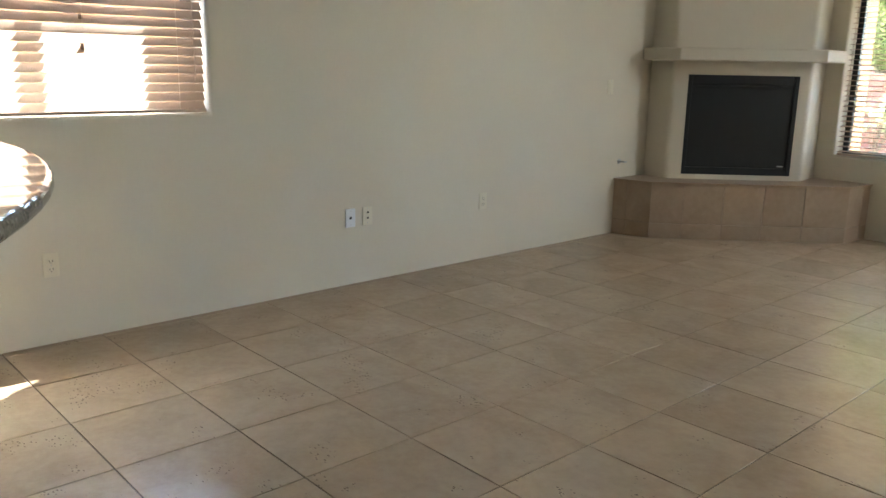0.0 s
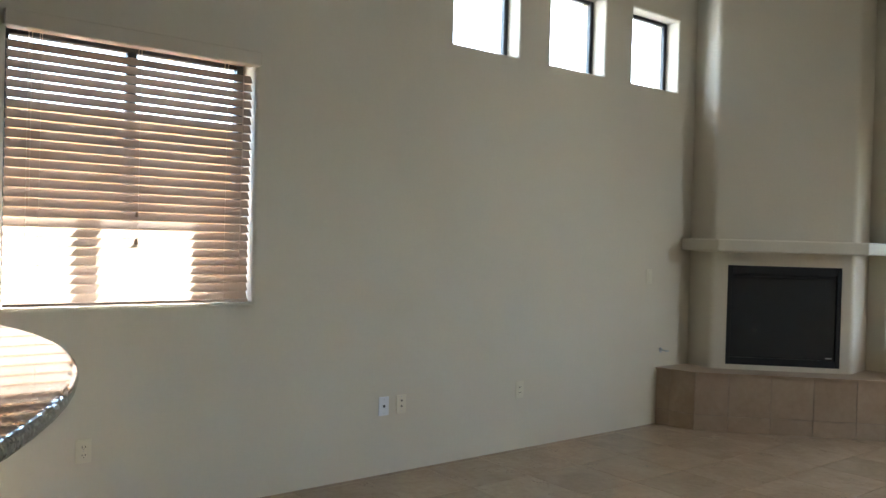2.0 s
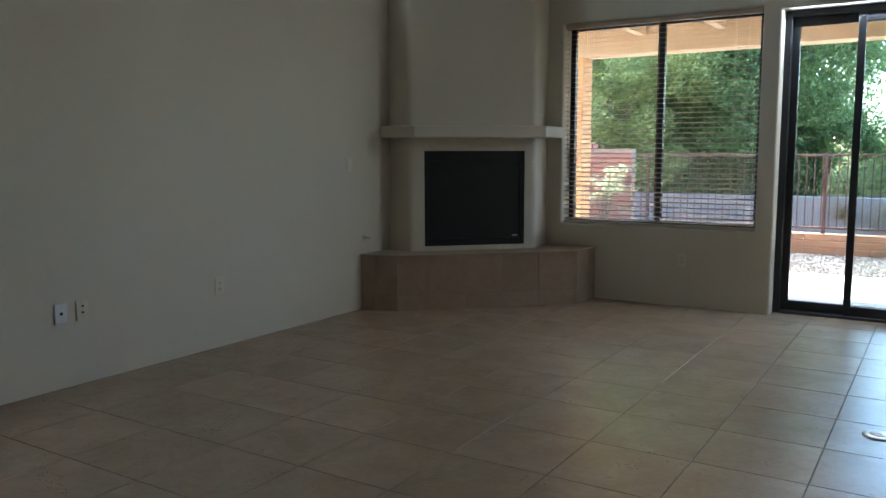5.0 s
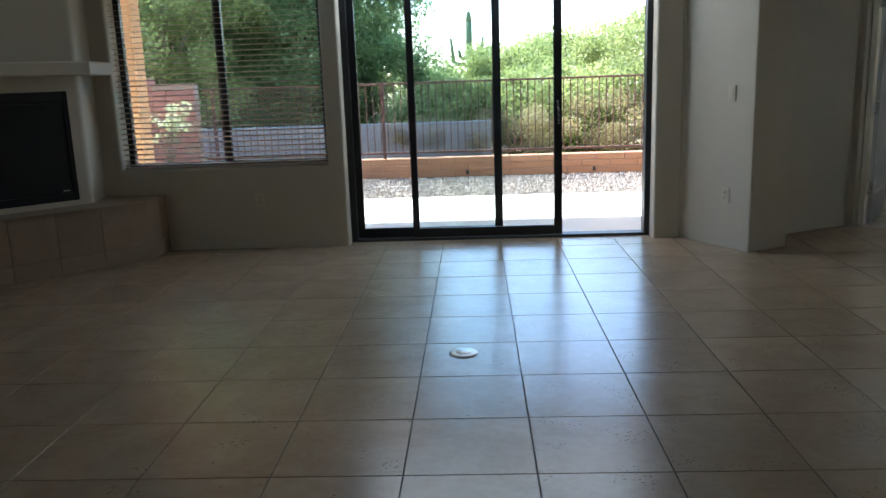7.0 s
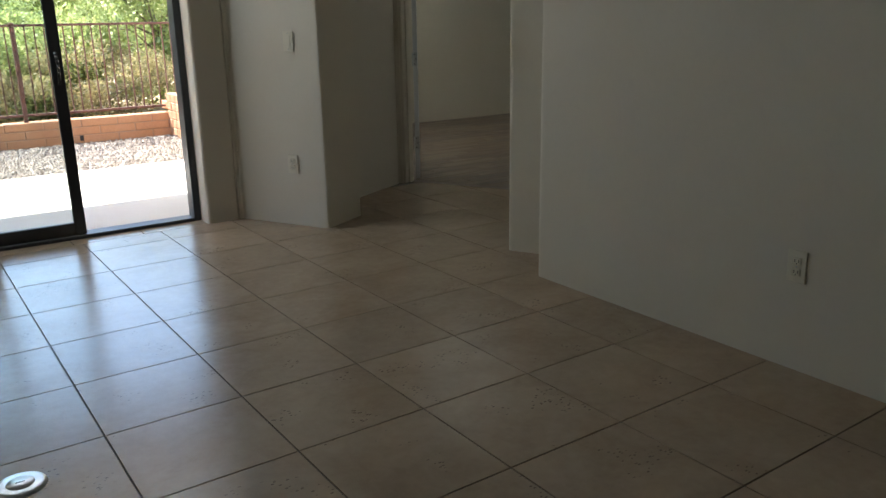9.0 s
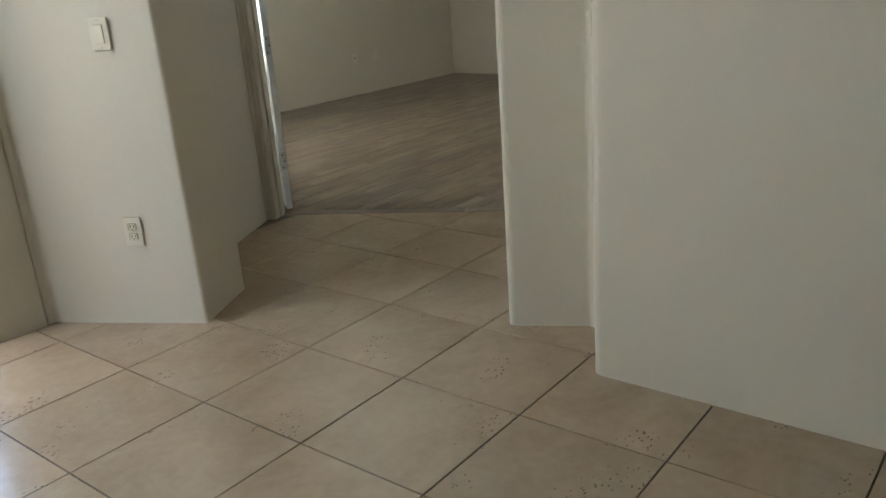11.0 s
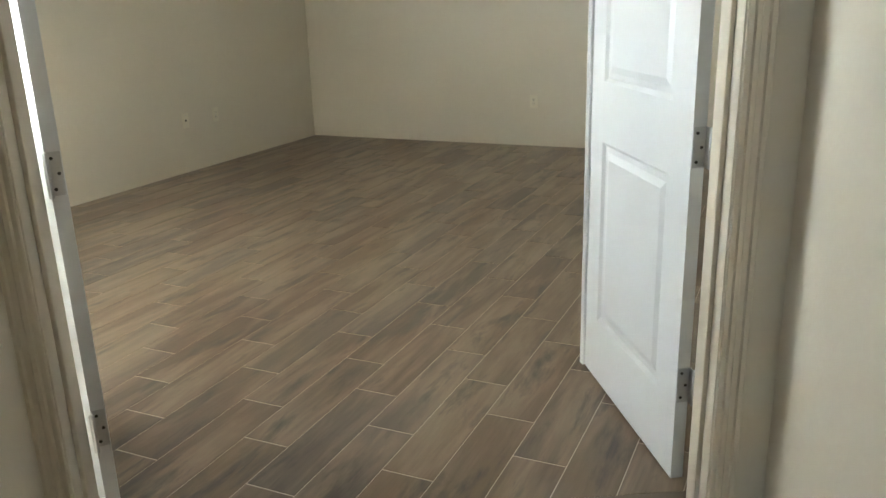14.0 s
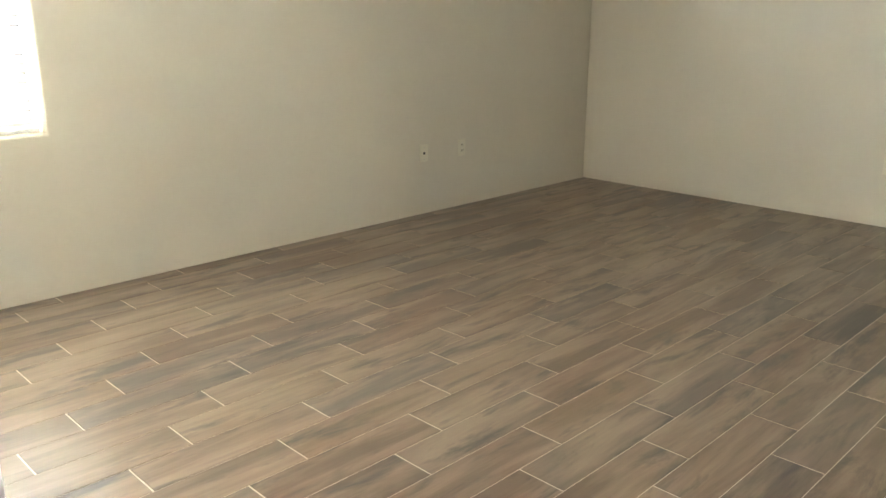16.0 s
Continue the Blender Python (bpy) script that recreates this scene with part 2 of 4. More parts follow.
# ---------------------------------------------------------------- mesh helpers
def thing(name, m=Matrix(), label="", category="", group="", kind=""):
    e = new(name)
    e.empty_display_size = 0.1
    e.matrix_world = m
    return tagged(e, label, category, group, kind)


def as_mesh(name, bm, mat, smooth=False):
    bmesh.ops.recalc_face_normals(bm, faces=bm.faces)
    me = bpy.data.meshes.new(name)
    bm.to_mesh(me)
    bm.free()
    me.materials.append(mat)
    if smooth:
        for p in me.polygons:
            p.use_smooth = True
    return me


def part(name, bm, mat, parent=None, label="", smooth=False, m=None):
    ob = new(name, as_mesh(name, bm, mat, smooth))
    ob.parent = parent
    if m is not None:
        ob.matrix_basis = m
    return tagged(ob, label)


def add_box(bm, x0, y0, z0, x1, y1, z1, bev=0.0, seg=2):
    r = bmesh.ops.create_cube(bm, size=1.0, matrix=Matrix.Translation(((x0 + x1) / 2, (y0 + y1) / 2, (z0 + z1) / 2))
                              @ Matrix.Diagonal((x1 - x0, y1 - y0, z1 - z0, 1)))
    if bev:
        vs = set(r["verts"])
        es = [e for e in bm.edges if e.verts[0] in vs and e.verts[1] in vs]
        bmesh.ops.bevel(bm, geom=es, offset=bev, segments=seg, affect="EDGES", profile=0.5)
    return bm


def box(x0, y0, z0, x1, y1, z1, bev=0.0, seg=2):
    return add_box(bmesh.new(), x0, y0, z0, x1, y1, z1, bev, seg)


def add_tube(bm, a, b, r0, r1=None, seg=10):
    a, b = Vector(a), Vector(b)
    r1 = r0 if r1 is None else r1
    q = (b - a).to_track_quat("Z", "Y").to_matrix().to_4x4()
    bmesh.ops.create_cone(bm, cap_ends=True, segments=seg, radius1=r0, radius2=r1, depth=(b - a).length,
                          matrix=Matrix.Translation((a + b) / 2) @ q)
    return bm


def tube(a, b, r0, r1=None, seg=10):
    return add_tube(bmesh.new(), a, b, r0, r1, seg)


def prism(pts, z0, z1):
    """An upright solid over a closed outline."""
    bm = bmesh.new()
    lo = [bm.verts.new((x, y, z0)) for x, y in pts]
    hi = [bm.verts.new((x, y, z1)) for x, y in pts]
    bm.faces.new(lo), bm.faces.new(hi)
    for i in range(len(pts)):
        j = (i + 1) % len(pts)
        bm.faces.new((lo[i], lo[j], hi[j], hi[i]))
    return bm


def lathe(profile, seg=24):
    bm = bmesh.new()
    rings = [[bm.verts.new((r * math.cos(2 * math.pi * k / seg), r * math.sin(2 * math.pi * k / seg), z)) for k in range(seg)] for r, z in profile]
    for a, b in zip(rings, rings[1:]):
        for k in range(seg):
            j = (k + 1) % seg
            bm.faces.new((a[k], a[j], b[j], b[k]))
    return bm


def soften(ob, width=0.02, seg=3):
    md = ob.modifiers.new("rounded", "BEVEL")
    md.width, md.segments, md.limit_method, md.angle_limit = width, seg, "ANGLE", radians(40)
    return ob


def wall(name, p, q, z0, z1, thick, holes=(), mat=None, round_edge=0.018, label="cream painted plaster wall with rounded corners"):
    """A wall whose room face runs from p to q, solid to its right-hand side; holes are (s0, s1, z0, z1) along it."""
    p, q = Vector((*p, 0)), Vector((*q, 0))
    length = (q - p).length
    u = (q - p) / length
    S = sorted({0.0, length, *[s for h in holes for s in h[:2]]})
    Z = sorted({z0, z1, *[z for h in holes for z in h[2:]]})
    bm = bmesh.new()
    V = {}

    def vert(i, j, k):
        if (i, j, k) not in V:
            V[i, j, k] = bm.verts.new((S[i], -thick * k, Z[j]))
        return V[i, j, k]

    def solid(i, j):
        if not (0 <= i < len(S) - 1 and 0 <= j < len(Z) - 1):
            return False
        s, z = (S[i] + S[i + 1]) / 2, (Z[j] + Z[j + 1]) / 2
        return not any(h[0] < s < h[1] and h[2] < z < h[3] for h in holes)

    for i in range(len(S) - 1):
        for j in range(len(Z) - 1):
            if not solid(i, j):
                continue
            for k in (0, 1):
                bm.faces.new([vert(i, j, k), vert(i + 1, j, k), vert(i + 1, j + 1, k), vert(i, j + 1, k)])
            for di, dj, a, b in ((-1, 0, (i, j), (i, j + 1)), (1, 0, (i + 1, j), (i + 1, j + 1)), (0, -1, (i, j), (i + 1, j)), (0, 1, (i, j + 1), (i + 1, j + 1))):
                if not solid(i + di, j + dj):
                    bm.faces.new([vert(*a, 0), vert(*b, 0), vert(*b, 1), vert(*a, 1)])
    ob = part(name, bm, mat or WALL)
    ob.matrix_basis = Matrix.Translation(p) @ Matrix.Rotation(math.atan2(u.y, u.x), 4, "Z")
    if round_edge:
        soften(ob, round_edge, 4)
        for f in ob.data.polygons:
            f.use_smooth = False
    return tagged(ob, label, "wall", kind="structure")


# ---------------------------------------------------------------- plan
S = 0.46                                   # floor tile pitch
XL, XR, YN, YS = -3.27, 3.10, 3.89, -9.6   # living room faces
HI = 3.75                                  # living room ceiling
D = Vector((math.sin(radians(28)), -math.cos(radians(28)), 0))   # along the bedroom doorway
NN = Vector((math.cos(radians(28)), math.sin(radians(28)), 0))   # through the doorway, into the bedroom
O = Vector((3.935, 4.225, 0))              # foot of the doorway's far jamb


def vp(d, n):
    v = O + d * D + n * NN
    return (v.x, v.y)


BX, BY, BS, BW = 9.70, 7.30, 1.9, 3.45     # bedroom faces
WIN_A = (-2.42, -1.20, 1.085, 2.42)
WIN_B = (-2.13, -0.45, 0.667, 2.43)
SLIDE = (-0.31, 2.15, 0.0, 2.40)
CLER = [(0.168, 0.750), (1.055, 1.640), (1.965, 2.560)]
CZ = (2.742, 3.335)
WIN_C = (4.00, 5.42, 0.79, 2.25)

# ---------------------------------------------------------------- living room shell
wall("wall_west", (XL, YS), (XL, YN + 0.28), -0.1, HI, -0.26,
     [(WIN_A[0] - YS, WIN_A[1] - YS, *WIN_A[2:])] + [(a - YS, b - YS, *CZ) for a, b in CLER])
wall("wall_north", (XL, YN), (2.36, YN), -0.1, HI, -0.28,
     [(WIN_B[0] - XL, WIN_B[1] - XL, *WIN_B[2:]), (SLIDE[0] - XL, SLIDE[1] - XL, -0.1, SLIDE[3])])
# unseen closing wall, set far back so less light bounces into the room
wall("wall_south", (XL, YS), (XR, YS), -0.1, HI, 0.2)


def solid_wall(name, pts, z0, z1, r=0.02):
    ob = part(name, prism(pts, z0, z1), WALL)
    soften(ob, r, 4)
    return tagged(ob, "cream painted plaster wall with rounded corners", "wall", kind="structure")


VH = 2.44                                   # vestibule opening height
BH = 2.74                                   # bedroom and vestibule ceiling
# pier with the switch and outlet, far side of the opening
solid_wall("wall_pier_far", [vp(0.25, -1.52), vp(0.25, -1.14), vp(-0.06, -1.14), vp(-0.06, -0.08), vp(-0.75, -0.08), vp(-0.75, -0.6), (2.36, YN + 0.28), (2.36, YN - 0.002), vp(-0.44, -1.52)], -0.1, HI, 0.025)
# east wall, ending in a pier with a stepped return
q2 = vp(1.78, -1.935)
solid_wall("wall_east", [vp(1.465, -1.52), vp(1.78, -1.52), vp(1.78, -1.892), (XR, YS), (XR + 0.25, YS), (XR + 0.25, q2[1] - 0.2), vp(2.5, -0.08), vp(1.67, -0.08), vp(1.67, -1.14), vp(1.465, -1.14)], -0.1, HI, 0.025)
head = part("wall_opening_head", prism([vp(0.25, -1.52), vp(1.465, -1.52), vp(1.465, -1.14), vp(0.25, -1.14)], VH, HI), WALL)
tagged(head, "cream plaster header above the opening", "wall", kind="structure")
# wall round the double doorway
JW = 1.53
solid_wall("wall_door_far", [vp(-0.75, -0.078), vp(-0.03, -0.078), vp(-0.03, 0.04), vp(-0.75, 0.04)], -0.1, BH, 0.005)
solid_wall("wall_door_near", [vp(JW + 0.03, -0.078), vp(2.5, -0.078), vp(2.5, 0.04), vp(JW + 0.03, 0.04)], -0.1, BH, 0.005)
solid_wall("wall_door_head", [vp(-0.03, -0.078), vp(JW + 0.03, -0.078), vp(JW + 0.03, 0.04), vp(-0.03, 0.04)], 2.07, BH, 0.005)

# ---------------------------------------------------------------- bedroom shell
wall("wall_bedroom_north", (BW - 0.2, BY), (BX, BY), -0.1, BH, -0.25, [(WIN_C[0] - BW + 0.2, WIN_C[1] - BW + 0.2, *WIN_C[2:])])
wall("wall_bedroom_east", (BX, BS), (BX, BY + 0.25), -0.1, BH, 0.2)
wall("wall_bedroom_south", (BX, BS), (vp(2.5, 0)[0], BS), -0.1, BH, -0.2)
wall("wall_bedroom_west", (BW, vp(-0.75, -0.6)[1]), (BW, BY), -0.1, BH, -0.2)
cl = part("ceiling", box(XL - 0.26, YS - 0.2, HI, XR + 0.9, YN + 0.28, HI + 0.15), CEIL)
tagged(cl, "off-white painted plaster ceiling", "ceiling", kind="structure")
cb = part("ceiling_bedroom", prism([vp(-0.9, -1.2), vp(2.4, -1.2), (BX + 0.2, BS - 0.2), (BX + 0.2, BY + 0.25), (BW - 0.2, BY + 0.25)], BH, BH + 0.12), CEIL)
tagged(cb, "off-white painted plaster ceiling of the bedroom", "ceiling", kind="structure")

# added overhang, sized to keep sun off the clerestories and upper blind
ev = part("shade_eave", box(XL - 0.95, YS - 0.2, 3.66, XL - 0.26, YN + 0.28, 3.86, 0.01), STUCCO)
tagged(ev, "stuccoed roof eave added along the outside wall to block the sun", "roof", kind="structure")

# ---------------------------------------------------------------- windows
def frame_bars(parent, bars, mat=None, name="frame_bar"):
    for b in bars:
        part(name, box(*b, 0.004, 1), mat or BRONZE, parent)


def pane(parent, x0, y0, z0, x1, y1, z1):
    ob = part("pane", box(x0, y0, z0, x1, y1, z1), GLASS, parent, "clear glass pane")
    ob.visible_shadow = False
    return ob


def blind(name, m, width, z0, z1, tilt, mat, label, depth=0.05, pitch=0.042, cords=(0.12, 0.5, 0.88), top=None):
    """Slatted blind in a local frame: x along it, y into the room, z up."""
    b = thing(name, m, label, "window blind")
    n = int((z1 - z0 - 0.07) / pitch)
    me = as_mesh("slat", box(-width / 2, -depth / 2, -0.0014, width / 2, depth / 2, 0.0014), mat)
    for k in range(n):
        s = new("slat", me)
        s.parent = b
        s.matrix_basis = Matrix.Translation((0, 0, z0 + 0.035 + k * pitch)) @ Matrix.Rotation(radians(tilt), 4, "X")
    part("bottom_rail", box(-width / 2, -depth / 2, z0, width / 2, depth / 2, z0 + 0.018, 0.003), mat, b)
    part("head_rail", box(-width / 2, -depth / 2, z1 - 0.04, width / 2, depth / 2, z1, 0.002), mat, b)
    for c in cords:
        for y in (-depth / 2 * 0.95, depth / 2 * 0.95):
            part("ladder_cord", tube((width * (c - 0.5), y, z0 + 0.01), (width * (c - 0.5), y, z1 - 0.03), 0.0012, seg=5), CORD, b)
    return b


def tassel(bl, x, y, z, top):
    part("pull_cord", tube((x, y, z), (x, y, top), 0.0015, seg=5), CORD, bl)
    part("tassel", lathe([(0.002, z + 0.012), (0.008, z), (0.012, z - 0.025), (0.004, z - 0.03)], 10), TASSEL, bl, "brown wooden cord tassel", True)


# window in the west wall, with closed wooden blinds
y0, y1, z0, z1 = WIN_A
wa = tagged(new("window_1"), "dark bronze framed sliding window in the plaster wall", "window", kind="structure")
X = XL - 0.20
ym = (y0 + y1) / 2
frame_bars(wa, [(X - 0.03, y0, z0, X + 0.03, y0 + 0.04, z1), (X - 0.03, y1 - 0.04, z0, X + 0.03, y1, z1), (X - 0.028, y0 + 0.04, z0, X + 0.028, y1 - 0.04, z0 + 0.04),
                (X - 0.028, y0 + 0.04, z1 - 0.04, X + 0.028, y1 - 0.04, z1), (X - 0.025, ym - 0.025, z0 + 0.04, X + 0.025, ym + 0.025, z1 - 0.04)], name="window_frame")
pane(wa, X - 0.003, y0 + 0.04, z0 + 0.04, X + 0.003, y1 - 0.04, z1 - 0.04)
ba = blind("wooden_blind", pose(XL - 0.045, ym, 0, 0, 0, -90), y1 - y0 - 0.02, z0 + 0.005, z1, -58, BLIND, "light brown wooden slatted blind, lowered and half closed", pitch=0.0455)
for x, z in ((0.50, 1.56), (0.515, 1.42)):
    tassel(ba, x, 0.035, z, z1 - 0.03)
part("tilt_wand", tube((-0.54, 0.035, 1.25), (-0.54, 0.035, z1 - 0.03), 0.004, seg=8), BLIND, ba)
part("valance", box(-0.622, 0.030, z1 - 0.045, 0.622, 0.085, z1 + 0.03, 0.006), TRIM, ba, "cream painted valance board")

# clerestory windows
for i, (a, b) in enumerate(CLER):
    w = tagged(new("window_%d" % (i + 2)), "small square clerestory window with a dark frame, deep plaster reveal", "window", "clerestory windows", "structure")
    X = XL - 0.15
    frame_bars(w, [(X - 0.02, a, CZ[0], X + 0.02, a + 0.035, CZ[1]), (X - 0.02, b - 0.035, CZ[0], X + 0.02, b, CZ[1]), (X - 0.018, a + 0.035, CZ[0], X + 0.018, b - 0.035, CZ[0] + 0.03),
                   (X - 0.018, a + 0.035, CZ[1] - 0.03, X + 0.018, b - 0.035, CZ[1])], name="window_frame")
    pane(w, X - 0.003, a + 0.03, CZ[0] + 0.03, X + 0.003, b - 0.03, CZ[1] - 0.03)

# window beside the fireplace, open slats
x0, x1, z0, z1 = WIN_B
wb = tagged(new("window_5"), "wide dark bronze framed sliding window with a bright view", "window", kind="structure")
Y = YN + 0.20
xm = -1.30
frame_bars(wb, [(x0, Y - 0.03, z0, x0 + 0.045, Y + 0.03, z1), (x1 - 0.045, Y - 0.03, z0, x1, Y + 0.03, z1), (x0 + 0.045, Y - 0.028, z0, x1 - 0.045, Y + 0.028, z0 + 0.04),
                (x0 + 0.045, Y - 0.028, z1 - 0.04, x1 - 0.045, Y + 0.028, z1), (xm - 0.03, Y - 0.026, z0 + 0.04, xm + 0.03, Y + 0.026, z1 - 0.04)], name="window_frame")
pane(wb, x0 + 0.04, Y - 0.003, z0 + 0.03, x1 - 0.04, Y + 0.003, z1 - 0.03)
bb = blind("wooden_blind", pose((x0 + x1) / 2, YN + 0.06, 0, 0, 0, 180), x1 - x0 - 0.02, z0 + 0.005, z1, -7, BLIND, "light brown wooden slatted blind, lowered with its slats open")
tassel(bb, -0.74, 0.035, 0.80, z1 - 0.03)
tassel(bb, 0.80, 0.035, 1.12, z1 - 0.03)

# bedroom window
x0, x1, z0, z1 = WIN_C
wc = tagged(new("window_6"), "bright bedroom window with a pale frame", "window", kind="structure")
Y = BY + 0.18
frame_bars(wc, [(x0, Y - 0.03, z0, x0 + 0.045, Y + 0.03, z1), (x1 - 0.045, Y - 0.03, z0, x1, Y + 0.03, z1), (x0 + 0.045, Y - 0.028, z0, x1 - 0.045, Y + 0.028, z0 + 0.04),
                (x0 + 0.045, Y - 0.028, z1 - 0.04, x1 - 0.045, Y + 0.028, z1)], name="window_frame")
pane(wc, x0 + 0.04, Y - 0.003, z0 + 0.03, x1 - 0.04, Y + 0.003, z1 - 0.03)
blind("white_blind", pose((x0 + x1) / 2, BY + 0.06, 0, 0, 0, 180), x1 - x0 - 0.02, z0 + 0.005, z1, 32, BLIND_W, "white slatted blind, lowered with its slats open")

# sliding patio door, standing open
sd = tagged(new("door_1"), "dark bronze sliding glass patio door standing partly open", "door", kind="structure")
a, b, _, h = SLIDE
Y = YN + 0.19
frame_bars(sd, [(a, Y - 0.05, 0.0, a + 0.05, Y + 0.06, h), (b - 0.045, Y - 0.05, 0.0, b, Y + 0.06, h), (a + 0.05, Y - 0.05, h - 0.05, b - 0.045, Y + 0.06, h), (a + 0.05, Y - 0.055, -0.02, b - 0.045, Y + 0.065, 0.022)], name="door_frame")


def door_panel(name, x0, x1, y, lab):
    p = part(name, box(x0, y - 0.018, 0.025, x0 + 0.055, y + 0.018, h - 0.05, 0.004, 1), BRONZE, sd, lab)
    part("stile", box(x1 - 0.065, y - 0.018, 0.025, x1, y + 0.018, h - 0.05, 0.004, 1), BRONZE, p)
    part("bottom_rail", box(x0 + 0.055, y - 0.017, 0.025, x1 - 0.065, y + 0.017, 0.10, 0.003, 1), BRONZE, p)
    part("top_rail", box(x0 + 0.055, y - 0.017, h - 0.12, x1 - 0.065, y + 0.017, h - 0.05, 0.003, 1), BRONZE, p)
    g = part("pane", box(x0 + 0.05, y - 0.003, 0.09, x1 - 0.06, y + 0.003, h - 0.11), GLASS, p, "clear glass pane")
    g.visible_shadow = False
    return p


door_panel("fixed_panel", a + 0.05, 0.955, Y + 0.03, "fixed glazed panel")
sp = door_panel("sliding_panel", 0.205, 1.44, Y - 0.02, "sliding glazed panel, pushed open")
hb = bmesh.new()
pts = [Vector((1.405, Y - 0.04 - 0.035 * math.sin(math.pi * k / 8), 0.93 + 0.18 * k / 8)) for k in range(9)]
for u, v in zip(pts, pts[1:]):
    add_tube(hb, u, v, 0.009, seg=8)
part("handle", hb, BRONZE, sp, "curved dark pull handle", True)

# ---------------------------------------------------------------- corner fireplace
F0 = Vector((-3.012, 2.738, 0))
FU = Vector((1, 1, 0)).normalized()
FM = Matrix.Translation(F0) @ Matrix.Rotation(radians(45), 4, "Z")     # x along the face, -y out of it
FW = 1.113
fire = thing("fireplace", FM, "cream plaster corner fireplace with a black glass firebox and mantel", "fireplace")
fo0, fo1, fz0, fz1 = 0.126, 1.020, 0.505, 1.320
BL, BR_, BK = (-0.138, 0.226), (1.331, 0.296), (0.632, 0.994)          # where the returns meet the walls, and the room's corner


def fillet(pts, corners, r=0.035, n=6):
    """An outline with some of its corners rounded off."""
    out = []
    for i, p in enumerate(pts):
        if i not in corners:
            out.append(p)
            continue
        p, a, b = Vector(p), Vector(pts[i - 1]), Vector(pts[(i + 1) % len(pts)])
        u, v = p + (a - p).normalized() * r, p + (b - p).normalized() * r
        for k in range(n + 1):
            w = k / n
            q = u * (1 - w) ** 2 + p * 2 * w * (1 - w) + v * w * w
            out.append((q.x, q.y))
    return out


# plaster surround: a pier at each side, a head and a sill round the opening
bm = prism(fillet([BL, (0, 0), (fo0, 0), (fo0, 0.225)], {1}), 0.0, 1.45)
part("surround_pier", bm, WALL, fire)
part("surround_pier", prism(fillet([(fo1, 0.225), (fo1, 0), (FW, 0), BR_], {2}), 0.0, 1.45), WALL, fire)
part("surround_head", box(fo0, 0.0, fz1, fo1, 0.225, 1.45), WALL, fire)
part("surround_sill", box(fo0, 0.0, 0.3, fo1, 0.225, fz0), WALL, fire)
part("chimney_breast", prism(fillet([BL, (0.0, 0.004), (FW, 0.004), BR_, BK], {1, 2}), 1.45, HI - 0.01), WALL, fire)
mo = [Vector((x, y, 0)) - F0 for x, y in ((XL + 0.001, 2.67), (-2.885, 2.62), (-2.075, 3.43), (-2.12, YN - 0.001), (XL + 0.001, YN - 0.001))]
mo = [((v.x + v.y) * 0.70711, (v.y - v.x) * 0.70711) for v in mo]
ml = part("mantel", prism(mo, 1.430, 1.530), WALL, fire, "cream plaster mantel shelf")
soften(ml, 0.012, 3)
fb = part("firebox", box(fo0 + 0.002, 0.02, fz0, fo1 - 0.002, 0.22, fz1, 0.003), FIREBOX, fire, "black firebox with dark glass front")
for bx in ((fo0, 0.002, fz0, fo0 + 0.035, 0.022, fz1), (fo1 - 0.035, 0.002, fz0, fo1, 0.022, fz1), (fo0 + 0.035, 0.004, fz1 - 0.07, fo1 - 0.035, 0.022, fz1), (fo0 + 0.035, 0.004, fz0, fo1 - 0.035, 0.022, fz0 + 0.06)):
    part("firebox_trim", box(*bx, 0.003, 1), FIREBOX, fb)
part("louvre", box(fo0 + 0.05, 0.0, fz1 - 0.10, fo1 - 0.05, 0.012, fz1 - 0.085, 0.002, 1), FIREBOX, fb)
part("badge", box(fo1 - 0.11, -0.001, fz0 + 0.075, fo1 - 0.06, 0.006, fz0 + 0.083), STEEL, fb)

# raised tiled hearth
HT = 0.465
H = [(XL + 0.001, 2.38), (-2.945, 2.452), (-1.825, 3.545), (-1.795, YN - 0.001)]
hearth = thing("hearth", Matrix(), "raised hearth clad in beige stone tiles below the fireplace", "hearth")
core = [(XL + 0.001, 2.39), (-2.951, 2.462), (-1.835, 3.551), (-1.807, YN - 0.001), (XL + 0.001, YN - 0.001)]
part("core", prism(core, 0.0, HT - 0.012), GROUT, hearth)


def clad(a, b, cuts, rows):
    a, b = Vector((*a, 0)), Vector((*b, 0))
    ln = (b - a).length
    ang = math.atan2((b - a).y, (b - a).x)
    e = [0.0] + cuts + [ln]
    for s0, s1 in zip(e, e[1:]):
        for r0, r1 in rows:
            part("tile", box(s0 + 0.0015, 0.0, r0 + 0.0015, s1 - 0.0015, 0.011, r1 - 0.0015, 0.0012, 1), HEARTH, hearth, m=Matrix.Translation(a) @ Matrix.Rotation(ang, 4, "Z"))


rows = [(0.0, 0.125), (0.125, HT - 0.012)]
clad(H[0], H[1], [0.12], rows)
clad(H[1], H[2], [0.26 + 0.32 * k for k in range(4)], rows)
clad(H[2], H[3], [0.22], rows)
# top slabs
tops = [(XL + 0.001, 2.37), (-2.940, 2.437), (-1.815, 3.535), (-1.783, YN - 0.001), (XL + 0.001, YN - 0.001)]
